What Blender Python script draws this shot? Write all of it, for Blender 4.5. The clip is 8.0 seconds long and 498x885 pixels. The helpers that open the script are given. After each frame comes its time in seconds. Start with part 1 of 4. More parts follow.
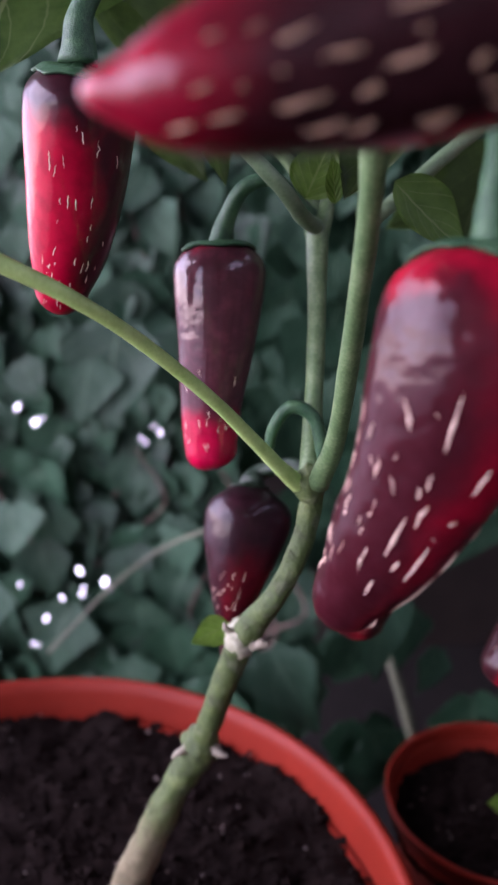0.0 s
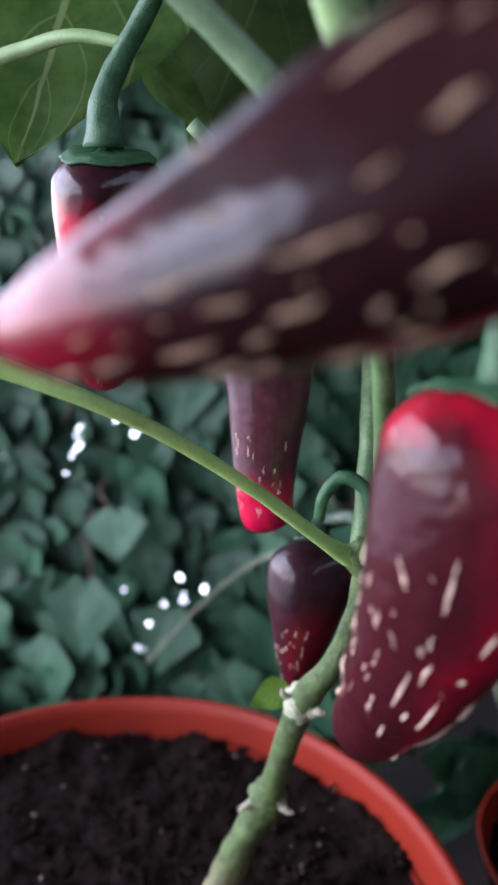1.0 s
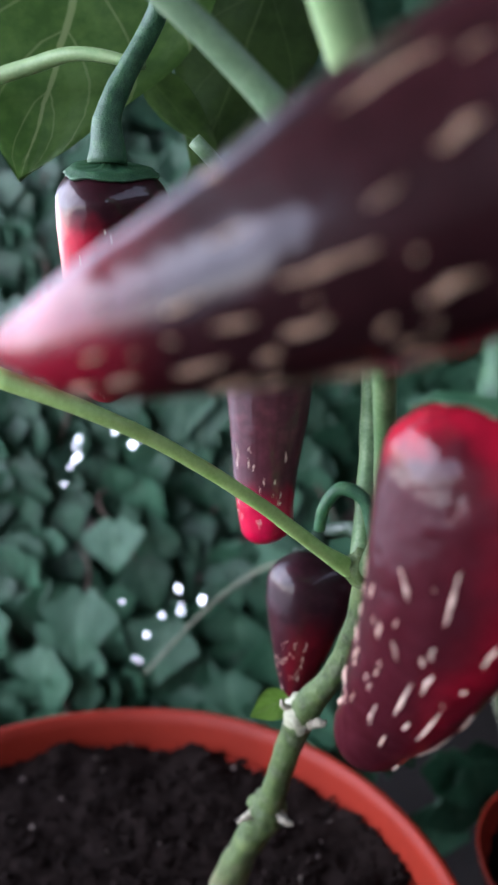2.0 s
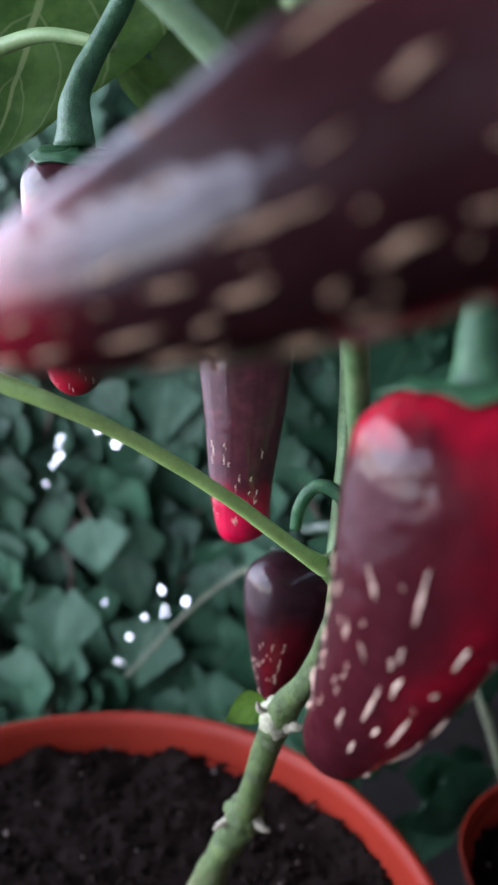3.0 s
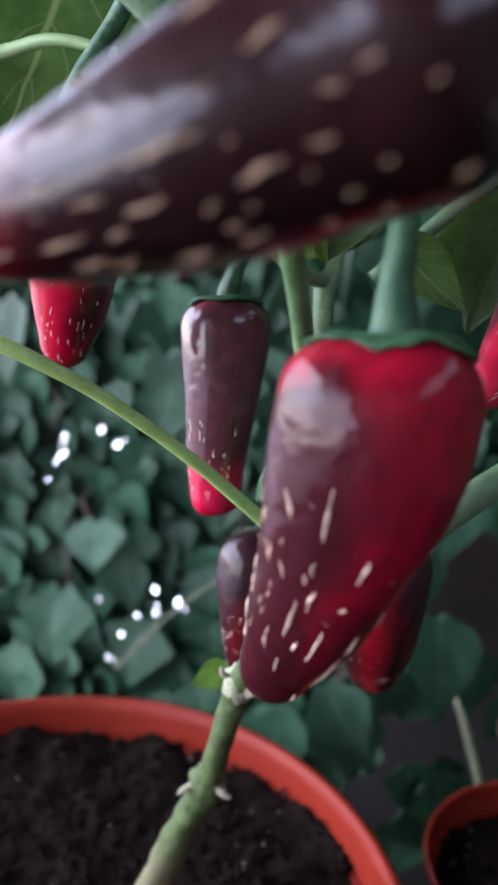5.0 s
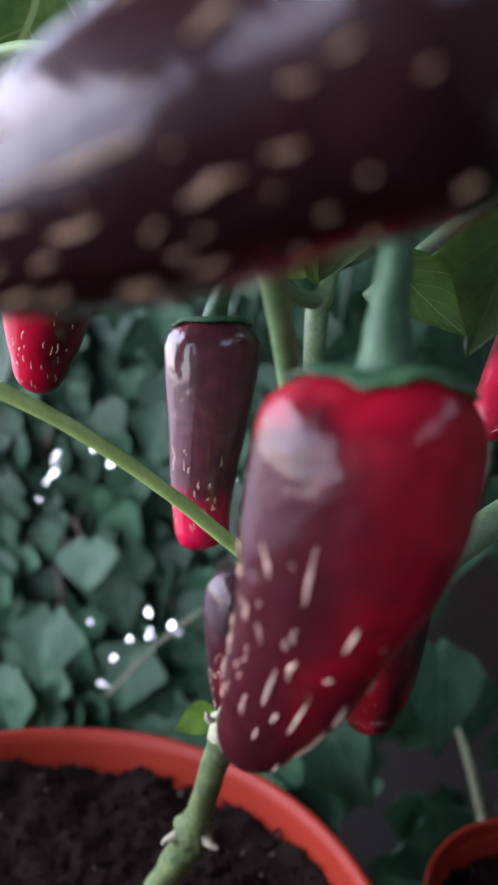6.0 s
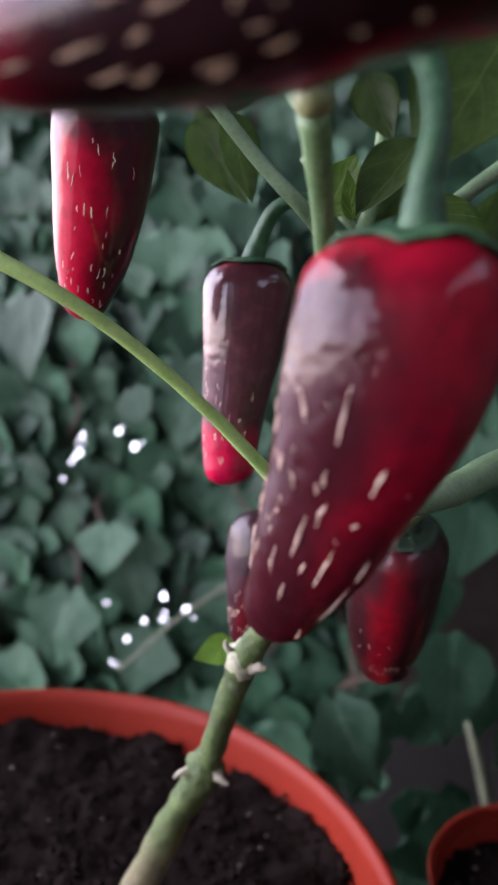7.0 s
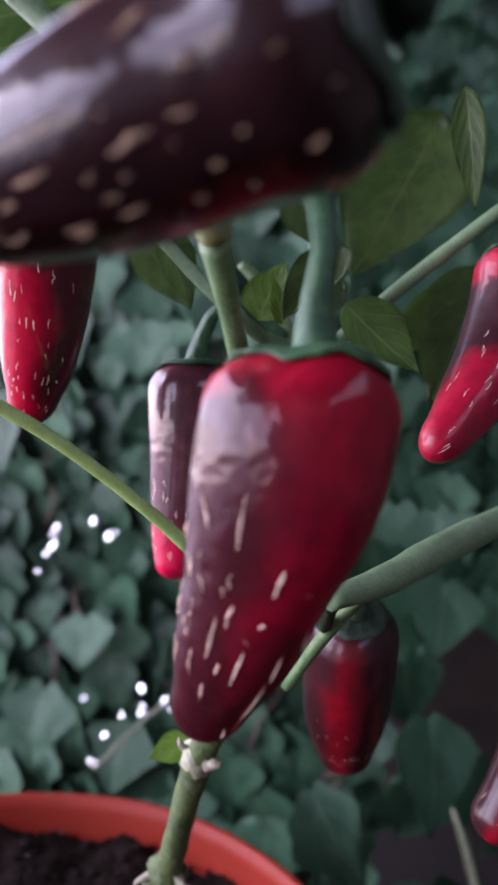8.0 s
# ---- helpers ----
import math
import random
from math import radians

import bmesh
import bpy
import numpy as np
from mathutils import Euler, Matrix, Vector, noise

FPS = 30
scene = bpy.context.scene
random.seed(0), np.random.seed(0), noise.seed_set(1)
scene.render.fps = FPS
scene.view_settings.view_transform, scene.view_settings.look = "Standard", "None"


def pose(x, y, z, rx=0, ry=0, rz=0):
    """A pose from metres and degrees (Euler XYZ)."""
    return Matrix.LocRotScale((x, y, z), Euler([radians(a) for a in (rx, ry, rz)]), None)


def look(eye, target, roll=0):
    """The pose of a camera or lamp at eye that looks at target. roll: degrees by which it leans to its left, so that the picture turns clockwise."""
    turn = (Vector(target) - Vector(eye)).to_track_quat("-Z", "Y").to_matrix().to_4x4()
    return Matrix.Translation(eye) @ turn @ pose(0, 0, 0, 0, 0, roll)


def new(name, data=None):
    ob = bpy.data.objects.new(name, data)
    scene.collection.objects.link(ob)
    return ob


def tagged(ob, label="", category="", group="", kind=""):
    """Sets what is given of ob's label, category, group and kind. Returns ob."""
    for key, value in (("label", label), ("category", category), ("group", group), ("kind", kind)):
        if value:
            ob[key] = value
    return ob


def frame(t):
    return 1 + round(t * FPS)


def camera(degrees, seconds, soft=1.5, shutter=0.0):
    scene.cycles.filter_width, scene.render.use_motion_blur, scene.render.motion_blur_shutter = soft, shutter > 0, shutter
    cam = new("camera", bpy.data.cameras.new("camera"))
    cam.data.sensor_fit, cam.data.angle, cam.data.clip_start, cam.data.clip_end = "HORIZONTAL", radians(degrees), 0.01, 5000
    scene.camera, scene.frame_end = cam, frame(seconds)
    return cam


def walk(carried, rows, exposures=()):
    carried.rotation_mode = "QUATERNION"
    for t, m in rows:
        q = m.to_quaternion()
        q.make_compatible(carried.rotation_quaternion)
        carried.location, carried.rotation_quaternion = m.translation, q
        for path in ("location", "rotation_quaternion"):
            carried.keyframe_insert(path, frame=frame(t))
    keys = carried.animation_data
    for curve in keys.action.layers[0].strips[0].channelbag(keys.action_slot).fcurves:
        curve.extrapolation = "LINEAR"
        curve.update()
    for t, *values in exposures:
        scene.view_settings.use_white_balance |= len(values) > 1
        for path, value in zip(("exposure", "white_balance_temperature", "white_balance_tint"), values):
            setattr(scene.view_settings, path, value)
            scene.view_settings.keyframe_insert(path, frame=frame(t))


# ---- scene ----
cam = camera(36.1, 8.0, soft=2.6)
METRES, EYE, TILT, LEAN, TURN = 0.15, 0.47, -14.0, 1.4, 0.0
ROWS = [
    (0.0, 0, 0, 0, 0, 0, 0),
    (0.2, 0.0476, -0.0034, 0.052, 3.34, -1.05, 0.33),
    (0.5, 0.0946, 0.0492, 0.0966, 5.56, -2.31, 1.33),
    (0.7, 0.1046, 0.0665, 0.1243, 7.17, -3.09, 1.44),
    (1.0, 0.1257, 0.0538, 0.163, 9.11, -1.81, 0.96),
    (1.2, 0.1266, 0.0136, 0.1874, 9.21, -1.08, 0.89),
    (1.5, 0.1364, 0.0311, 0.1928, 9.06, -0.37, 0.71),
    (1.7, 0.1201, 0.0337, 0.1734, 9.01, -0.99, 0.77),
    (2.8, 0.133, 0.0793, 0.1619, 8.11, -1.02, 0.99),
    (3.0, 0.1404, 0.0833, 0.1527, 8.12, -0.85, 0.65),
    (3.5, 0.1608, 0.0732, 0.1489, 8.32, -0.94, 0.67),
    (4.0, 0.1581, 0.0379, 0.0804, 8.03, 0.16, -0.68),
    (4.2, 0.1661, 0.0205, 0.0647, 8.22, 0.16, -1.44),
    (4.5, 0.1679, -0.0108, 0.0808, 8.26, 1.33, -1.97),
    (5.0, 0.2271, -0.0066, 0.071, 9.06, 0.92, -2.07),
    (5.2, 0.2437, -0.0062, 0.0956, 8.84, 0.96, -1.64),
    (6.3, 0.2248, 0.1087, 0.0909, 9.45, 2.03, -2.68),
    (6.5, 0.2077, 0.1197, 0.0642, 9.69, 1.98, -3.15),
    (6.8, 0.2188, 0.0524, -0.0076, 9.89, 2.97, -4.28),
    (7.0, 0.2338, 0.0316, -0.0535, 10.35, 3.36, -5.02),
    (7.2, 0.2371, 0.0346, -0.0814, 10.16, 4.38, -5.06),
    (7.5, 0.2705, 0.0244, -0.0747, 9.51, 7.22, -4.18),
    (7.8, 0.3087, 0.0391, -0.0556, 9.37, 8.14, -2.84),
    (8.0, 0.3197, 0.0005, -0.0256, 9.7, 9.37, -2.87),
]
walk(cam, [(t, pose(0, 0, EYE, TILT, LEAN, TURN) @ pose(METRES * x, METRES * y, METRES * z, 90 + pitch, roll, yaw)) for t, x, y, z, yaw, pitch, roll in ROWS],
     exposures=[(0.0, 2.36, 6200, 50), (1.0, 2.53, 5950, 26), (1.5, 2.55, 5900, 24), (3.2, 2.48, 5850, 22), (4.5, 2.60, 5950, 24), (6.5, 2.55, 6200, 30), (7.0, 2.55, 6350, 33), (8.0, 2.53, 6150, 42)])
cam.data.dof.use_dof, cam.data.dof.focus_distance, cam.data.dof.aperture_fstop = True, 0.170, 18.0

# the plan's own axes: x right, y ahead, z up from the first eye, 0.15 m to the unit
PLAN = pose(0, 0, EYE, TILT, LEAN, TURN) @ Matrix.Scale(METRES, 4)


def at(x, y, z):
    return PLAN @ Vector((x, y, z))


# ---- light ----
world = bpy.data.worlds.new("sky")
scene.world = world
world.use_nodes = True
wn = world.node_tree
sky = wn.nodes.new("ShaderNodeTexSky")
sky.sky_type, sky.sun_disc = "NISHITA", False
sky.sun_elevation, sky.sun_rotation = radians(37.9), radians(-100.6)
sky.air_density, sky.dust_density, sky.ozone_density = 1.0, 0.4, 1.2
haze = wn.nodes.new("ShaderNodeHueSaturation")  # a thin overcast pales the blue
haze.inputs["Saturation"].default_value = 0.38
wn.links.new(sky.outputs[0], haze.inputs["Color"])
wn.links.new(haze.outputs[0], wn.nodes["Background"].inputs[0])
wn.nodes["Background"].inputs[1].default_value = 0.15

sun_data = bpy.data.lights.new("sun", "SUN")
sun_data.energy, sun_data.angle, sun_data.color = 0.8, radians(70), (0.90, 0.95, 1.0)
sun = new("sun", sun_data)
sun.matrix_world = look((-2.40, -0.45, 1.90), (0, 0, 0))


# ---- materials ----
def material(name, rough=0.5, metal=0.0, coat=0.0, specular=0.5):
    m = bpy.data.materials.new(name)
    m.use_nodes = True
    t = m.node_tree
    b = t.nodes["Principled BSDF"]
    b.inputs["Roughness"].default_value = rough
    b.inputs["Metallic"].default_value = metal
    b.inputs["Coat Weight"].default_value = coat
    b.inputs["Coat Roughness"].default_value = 0.12
    b.inputs["Specular IOR Level"].default_value = specular
    return m, t, b


def node(t, kind, **inputs):
    n = t.nodes.new(kind)
    for key, value in inputs.items():
        n.inputs[key.replace("_", " ")].default_value = value
    return n


def coords(t, which="Object"):
    return t.nodes.new("ShaderNodeTexCoord").outputs[which]


def noise_tex(t, scale, detail=4.0, rough=0.55, vector=None):
    n = node(t, "ShaderNodeTexNoise", Scale=scale, Detail=detail, Roughness=rough)
    t.links.new(vector if vector else coords(t), n.inputs["Vector"])
    return n.outputs["Fac"]


def ramp(t, fac, stops):
    n = t.nodes.new("ShaderNodeValToRGB")
    e = n.color_ramp.elements
    while len(e) < len(stops):
        e.new(0.5)
    for k, (p, c) in enumerate(stops):
        e[k].position, e[k].color = p, (*c, 1) if len(c) == 3 else c
    t.links.new(fac, n.inputs[0])
    return n.outputs[0]


def calc(t, op, a, b=None, c=None, clamp=False):
    n = t.nodes.new("ShaderNodeMath")
    n.operation, n.use_clamp = op, clamp
    for k, v in enumerate((a, b, c)):
        if v is None:
            continue
        if isinstance(v, (int, float)):
            n.inputs[k].default_value = v
        else:
            t.links.new(v, n.inputs[k])
    return n.outputs[0]


def smooth(t, value, lo, hi):
    n = t.nodes.new("ShaderNodeMapRange")
    n.interpolation_type = "SMOOTHSTEP"
    t.links.new(value, n.inputs["Value"])
    n.inputs["From Min"].default_value, n.inputs["From Max"].default_value = lo, hi
    return n.outputs[0]


def blend(t, fac, a, b):
    n = t.nodes.new("ShaderNodeMix")
    n.data_type = "RGBA"
    for socket, v in ((n.inputs[0], fac), (n.inputs[6], a), (n.inputs[7], b)):
        if isinstance(v, tuple):
            socket.default_value = (*v, 1)
        elif isinstance(v, (int, float)):
            socket.default_value = v
        else:
            t.links.new(v, socket)
    return n.outputs[2]


def bump(t, b, height, strength, distance):
    n = node(t, "ShaderNodeBump", Strength=strength, Distance=distance)
    t.links.new(height, n.inputs["Height"])
    t.links.new(n.outputs[0], b.inputs["Normal"])


def random_value(t):
    return t.nodes.new("ShaderNodeObjectInfo").outputs["Random"]


RED, DEEP_RED, PURPLE = (0.50, 0.005, 0.044), (0.10, 0.004, 0.009), (0.046, 0.0085, 0.0115)


def pepper_skin(name, top_red, purple_to, tip_purple, side, side_width, side_gain, rough=0.24, coat=0.7, coat_rough=0.13, patch=0.25, soft=0.09, dark=PURPLE, red=RED, relief=0.5, specular=0.5, side_soft=0.065, second=None, flutes=0.0):
    """Skin ripening from purple to red. Along the fruit: red down to top_red, purple to purple_to, red again, purple past tip_purple; round it: purple about the angle side,
    and about that of second (angle, width, gain). flutes: long shallow furrows down the fruit."""
    m, t, b = material(name, rough, coat=coat, specular=specular)
    b.inputs["Coat Roughness"].default_value = coat_rough
    uv = t.nodes.new("ShaderNodeUVMap")
    uv.uv_map = "skin"
    sep = t.nodes.new("ShaderNodeSeparateXYZ")
    t.links.new(uv.outputs[0], sep.inputs[0])
    turn, along = sep.outputs[0], sep.outputs[1]
    n1 = noise_tex(t, 55, 3)
    n2 = noise_tex(t, 260, 3)
    wobble = calc(t, "MULTIPLY", calc(t, "SUBTRACT", n1, 0.5), patch * 1.6)
    a = calc(t, "ADD", along, wobble)
    p = calc(t, "MULTIPLY", smooth(t, a, top_red - 0.03, top_red + 0.06), calc(t, "SUBTRACT", 1.0, smooth(t, a, purple_to - soft, purple_to + soft)))
    tip = calc(t, "MULTIPLY", smooth(t, a, tip_purple - 0.07, tip_purple + 0.12), 0.82)
    f = calc(t, "MAXIMUM", p, tip)
    for angle, width, gain in ((side, side_width, side_gain), second or (0, 0, 0)):
        if gain:
            away = calc(t, "ABSOLUTE", calc(t, "SUBTRACT", calc(t, "FRACT", calc(t, "ADD", calc(t, "SUBTRACT", turn, angle / 360.0), 1.5)), 0.5))
            s = calc(t, "SUBTRACT", 1.0, smooth(t, calc(t, "ADD", away, calc(t, "MULTIPLY", wobble, 0.5)), width / 360.0 - side_soft, width / 360.0 + side_soft))
            f = calc(t, "MAXIMUM", f, calc(t, "MULTIPLY", calc(t, "MULTIPLY", s, gain), smooth(t, a, top_red - 0.03, top_red + 0.10)), clamp=True)
    mottled = blend(t, smooth(t, n2, 0.35, 0.75), red, tuple(0.72 * c for c in red))
    skin = blend(t, f, mottled, blend(t, smooth(t, n2, 0.4, 0.8), dark, tuple(1.7 * c for c in dark)))
    t.links.new(skin, b.inputs["Base Color"])
    n3 = noise_tex(t, 130, 2)
    height = calc(t, "ADD", calc(t, "ADD", n1, calc(t, "MULTIPLY", n3, 0.7)), calc(t, "MULTIPLY", n2, 0.4))
    if flutes:
        round_it = calc(t, "MULTIPLY", turn, 2 * math.pi)
        ring = t.nodes.new("ShaderNodeCombineXYZ")
        for k, v in enumerate((calc(t, "MULTIPLY", calc(t, "COSINE", round_it), 2.2), calc(t, "MULTIPLY", calc(t, "SINE", round_it), 2.2), calc(t, "MULTIPLY", along, 0.9))):
            t.links.new(v, ring.inputs[k])
        height = calc(t, "ADD", height, calc(t, "MULTIPLY", noise_tex(t, 1.1, 2, 0.5, ring.outputs[0]), flutes))
    bump(t, b, height, relief, 0.0014)
    t.links.new(b.inputs["Normal"].links[0].from_socket, b.inputs["Coat Normal"])
    return m


def plain(name, stops, scale, rough, bump_height=0.0005, coat=0.0, fine=8.0, specular=0.5):
    m, t, b = material(name, rough, coat=coat, specular=specular)
    n1, n2 = noise_tex(t, scale, 5), noise_tex(t, scale * fine, 4)
    mixed = calc(t, "ADD", calc(t, "MULTIPLY", n1, 0.65), calc(t, "MULTIPLY", n2, 0.35))
    t.links.new(ramp(t, mixed, stops), b.inputs["Base Color"])
    bump(t, b, mixed, 0.5, bump_height)
    return m


def trunk_skin():
    """Green stem that turns to tan bark towards the soil."""
    m, t, b = material("trunk_bark", 0.65)
    n1, n2 = noise_tex(t, 150, 5), noise_tex(t, 900, 4)
    mixed = calc(t, "ADD", calc(t, "MULTIPLY", n1, 0.65), calc(t, "MULTIPLY", n2, 0.35))
    sep = t.nodes.new("ShaderNodeSeparateXYZ")
    t.links.new(coords(t), sep.inputs[0])
    up = smooth(t, calc(t, "ADD", sep.outputs[2], calc(t, "MULTIPLY", calc(t, "SUBTRACT", n1, 0.5), 0.05)), 0.262, 0.297)
    tan = ramp(t, mixed, [(0.3, (0.085, 0.083, 0.038)), (0.5, (0.175, 0.155, 0.082)), (0.72, (0.29, 0.245, 0.145))])
    green = ramp(t, mixed, [(0.3, (0.020, 0.042, 0.007)), (0.5, (0.046, 0.084, 0.016)), (0.72, (0.110, 0.155, 0.045))])
    scurf = smooth(t, noise_tex(t, 210, 6, 0.7), 0.52, 0.66)
    green = blend(t, calc(t, "MULTIPLY", scurf, 0.15), green, (0.30, 0.31, 0.22))
    t.links.new(blend(t, up, tan, green), b.inputs["Base Color"])
    bump(t, b, calc(t, "ADD", mixed, calc(t, "MULTIPLY", scurf, 0.4)), 0.8, 0.002)
    return m


def leaf_skin(name, body, pale, vein, rough, ribs, vein_width, through_light=0.0, random_gain=0.5, vein_gain=0.6, specular=0.5):
    """A leaf: mottled green with a midrib and side veins that run out from it."""
    m, t, b = material(name, rough, specular=specular)
    uv = t.nodes.new("ShaderNodeUVMap")
    uv.uv_map = "blade"
    sep = t.nodes.new("ShaderNodeSeparateXYZ")
    t.links.new(uv.outputs[0], sep.inputs[0])
    u, v = sep.outputs[0], sep.outputs[1]
    off = calc(t, "ABSOLUTE", calc(t, "SUBTRACT", u, 0.5))
    rib = calc(t, "SUBTRACT", 1.0, smooth(t, off, vein_width * 0.5, vein_width))
    bent = calc(t, "SUBTRACT", v, calc(t, "MULTIPLY", off, 0.85))
    wave = calc(t, "ABSOLUTE", calc(t, "SUBTRACT", calc(t, "FRACT", calc(t, "MULTIPLY", bent, ribs)), 0.5))
    side = calc(t, "SUBTRACT", 1.0, smooth(t, wave, vein_width * 0.8, vein_width * 2.4))
    veins = calc(t, "MAXIMUM", rib, calc(t, "MULTIPLY", side, 0.55))
    n1, n2 = noise_tex(t, 40, 4), noise_tex(t, 400, 3)
    n3 = noise_tex(t, 150, 4, 0.65)
    green = blend(t, smooth(t, calc(t, "ADD", calc(t, "MULTIPLY", n1, 0.5), calc(t, "MULTIPLY", n3, 0.5)), 0.36, 0.64), tuple(0.85 * c for c in body), tuple(1.12 * c for c in pale))
    shade = calc(t, "ADD", calc(t, "MULTIPLY", random_value(t), random_gain), 1.0 - random_gain * 0.5)
    hsv = node(t, "ShaderNodeHueSaturation")
    t.links.new(green, hsv.inputs["Color"])
    t.links.new(shade, hsv.inputs["Value"])
    colour = blend(t, calc(t, "MULTIPLY", veins, vein_gain), hsv.outputs[0], vein)
    t.links.new(colour, b.inputs["Base Color"])
    bump(t, b, calc(t, "ADD", calc(t, "MULTIPLY", wave, 0.7), calc(t, "MULTIPLY", n2, 0.25)), 0.5, 0.0012)
    if through_light:
        tr = t.nodes.new("ShaderNodeBsdfTranslucent")
        t.links.new(colour, tr.inputs[0])
        mx = node(t, "ShaderNodeMixShader", Fac=through_light)
        t.links.new(b.outputs[0], mx.inputs[1])
        t.links.new(tr.outputs[0], mx.inputs[2])
        t.links.new(mx.outputs[0], t.nodes["Material Output"].inputs[0])
    return m


M_big = pepper_skin("big_skin", 0.06, 0.02, 0.58, -14, 82, 0.95, rough=0.45, coat=0.50, coat_rough=0.11, patch=0.3, dark=(0.026, 0.0052, 0.0080), red=(0.29, 0.005, 0.019), relief=0.45, specular=0.05, side_soft=0.09, second=(-195, 38, 0.75))
M_mid = pepper_skin("mid_skin", -0.03, 0.68, 1.4, 60, 10, 0.0, dark=(0.060, 0.015, 0.021), rough=0.35, coat=0.8, coat_rough=0.07, relief=0.20, specular=0.15, flutes=2.2)
M_low = pepper_skin("low_skin", -0.1, 0.42, 0.80, -30, 40, 0.9, rough=0.42, coat=0.5, coat_rough=0.08, patch=0.3, dark=(0.020, 0.006, 0.009), red=DEEP_RED, relief=0.2, specular=0.1)
M_left = pepper_skin("left_skin", -0.1, 0.20, 1.4, -172, 52, 0.95, rough=0.42, coat=0.5, coat_rough=0.09, dark=(0.026, 0.006, 0.009), red=(0.44, 0.004, 0.027), flutes=0.6, relief=0.14, specular=0.1)
M_right = pepper_skin("right_skin", -0.1, 0.02, 1.3, 196, 64, 0.97, side_soft=0.05, second=(-12, 56, 0.95), rough=0.42, coat=0.4, coat_rough=0.08, relief=0.25, specular=0.2, patch=0.2, dark=(0.022, 0.006, 0.008), red=(0.24, 0.004, 0.012))
M_far = pepper_skin("far_skin", 0.14, 0.62, 1.4, -105, 38, 0.0, patch=0.4, dark=(0.026, 0.007, 0.009), rough=0.42, coat=0.4, coat_rough=0.08, relief=0.25, specular=0.2, red=(0.33, 0.006, 0.026))
M_near = pepper_skin("near_skin", -0.6, 0.67, 1.6, 90, 10, 0.0, patch=0.36, rough=0.34, coat=0.68, coat_rough=0.06, soft=0.24, relief=0.15, specular=0.10, dark=(0.017, 0.0045, 0.0056), red=(0.30, 0.005, 0.022))
M_cork = plain("cork", [(0.3, (0.25, 0.15, 0.085)), (0.7, (0.47, 0.32, 0.21))], 900, 0.7, 0.0003)
M_cork_pale = plain("pale_cork", [(0.3, (0.52, 0.34, 0.25)), (0.7, (0.82, 0.64, 0.52))], 900, 0.6, 0.0003)
M_calyx = plain("calyx_green", [(0.3, (0.010, 0.050, 0.022)), (0.5, (0.026, 0.090, 0.040)), (0.70, (0.065, 0.155, 0.066))], 330, 0.45, 0.001, specular=0.3)
# Copy of calyx_green with the shade of hidden caps put into the colour.
M_calyx_shade = plain("calyx_shade_green", [(0.3, (0.008, 0.022, 0.012)), (0.7, (0.025, 0.06, 0.03))], 260, 0.5, 0.001)
M_stem = plain("stem_green", [(0.3, (0.042, 0.100, 0.034)), (0.5, (0.085, 0.165, 0.060)), (0.72, (0.18, 0.27, 0.125))], 160, 0.5, 0.0008)
M_twig = plain("young_green", [(0.3, (0.26, 0.45, 0.11)), (0.7, (0.43, 0.64, 0.22))], 130, 0.45, 0.0004)
M_pale = plain("pale_green", [(0.3, (0.17, 0.31, 0.12)), (0.7, (0.30, 0.43, 0.19))], 130, 0.45, 0.0004)
M_sage = plain("sage_green", [(0.3, (0.08, 0.155, 0.072)), (0.7, (0.17, 0.275, 0.145))], 140, 0.5, 0.0006)
M_knob = plain("knob_green", [(0.3, (0.10, 0.12, 0.04)), (0.7, (0.20, 0.21, 0.08))], 200, 0.5, 0.0006)
M_trunk = trunk_skin()
M_scar_green = plain("scar_green", [(0.3, (0.16, 0.18, 0.10)), (0.7, (0.46, 0.46, 0.34))], 260, 0.65, 0.001)
M_scar = plain("leaf_scar", [(0.3, (0.15, 0.14, 0.09)), (0.7, (0.40, 0.37, 0.28))], 400, 0.7, 0.0008)
M_pot = plain("orange_plastic", [(0.3, (0.165, 0.014, 0.0065)), (0.7, (0.212, 0.020, 0.009))], 30, 0.48, 0.0004, fine=14, specular=0.14)
M_soil = plain("potting_soil", [(0.3, (0.0052, 0.0034, 0.0028)), (0.55, (0.0090, 0.0056, 0.0046)), (0.75, (0.016, 0.0098, 0.0078))], 220, 0.95, 0.002, fine=5, specular=0.06)
M_crumb = plain("soil_crumb", [(0.3, (0.0045, 0.003, 0.0025)), (0.7, (0.013, 0.008, 0.0065))], 300, 0.9, 0.001, specular=0.06)
M_fleck = plain("pale_fleck", [(0.3, (0.08, 0.06, 0.05)), (0.7, (0.24, 0.20, 0.17))], 600, 0.8, 0.0005)
M_ground = plain("damp_earth", [(0.3, (0.005, 0.004, 0.003)), (0.7, (0.016, 0.012, 0.010))], 30, 0.9, 0.004)
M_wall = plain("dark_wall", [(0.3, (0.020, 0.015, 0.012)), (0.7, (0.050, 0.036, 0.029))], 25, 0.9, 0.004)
# Dark coat of the unseen screens that hold light back.
M_screen = plain("screen_dark", [(0.3, (0.026, 0.023, 0.020)), (0.7, (0.05, 0.044, 0.038))], 6, 0.85, 0.003)
# Pale so that the added south screen throws fill on the fruit fronts.
M_screen_pale = plain("screen_pale", [(0.3, (0.15, 0.145, 0.14)), (0.7, (0.23, 0.22, 0.21))], 6, 0.85, 0.003)
M_vine = plain("ivy_wood", [(0.3, (0.05, 0.034, 0.026)), (0.7, (0.14, 0.095, 0.07))], 200, 0.8, 0.001)
M_vine_green = plain("ivy_shoot", [(0.3, (0.06, 0.075, 0.045)), (0.7, (0.14, 0.155, 0.095))], 150, 0.6, 0.0006)
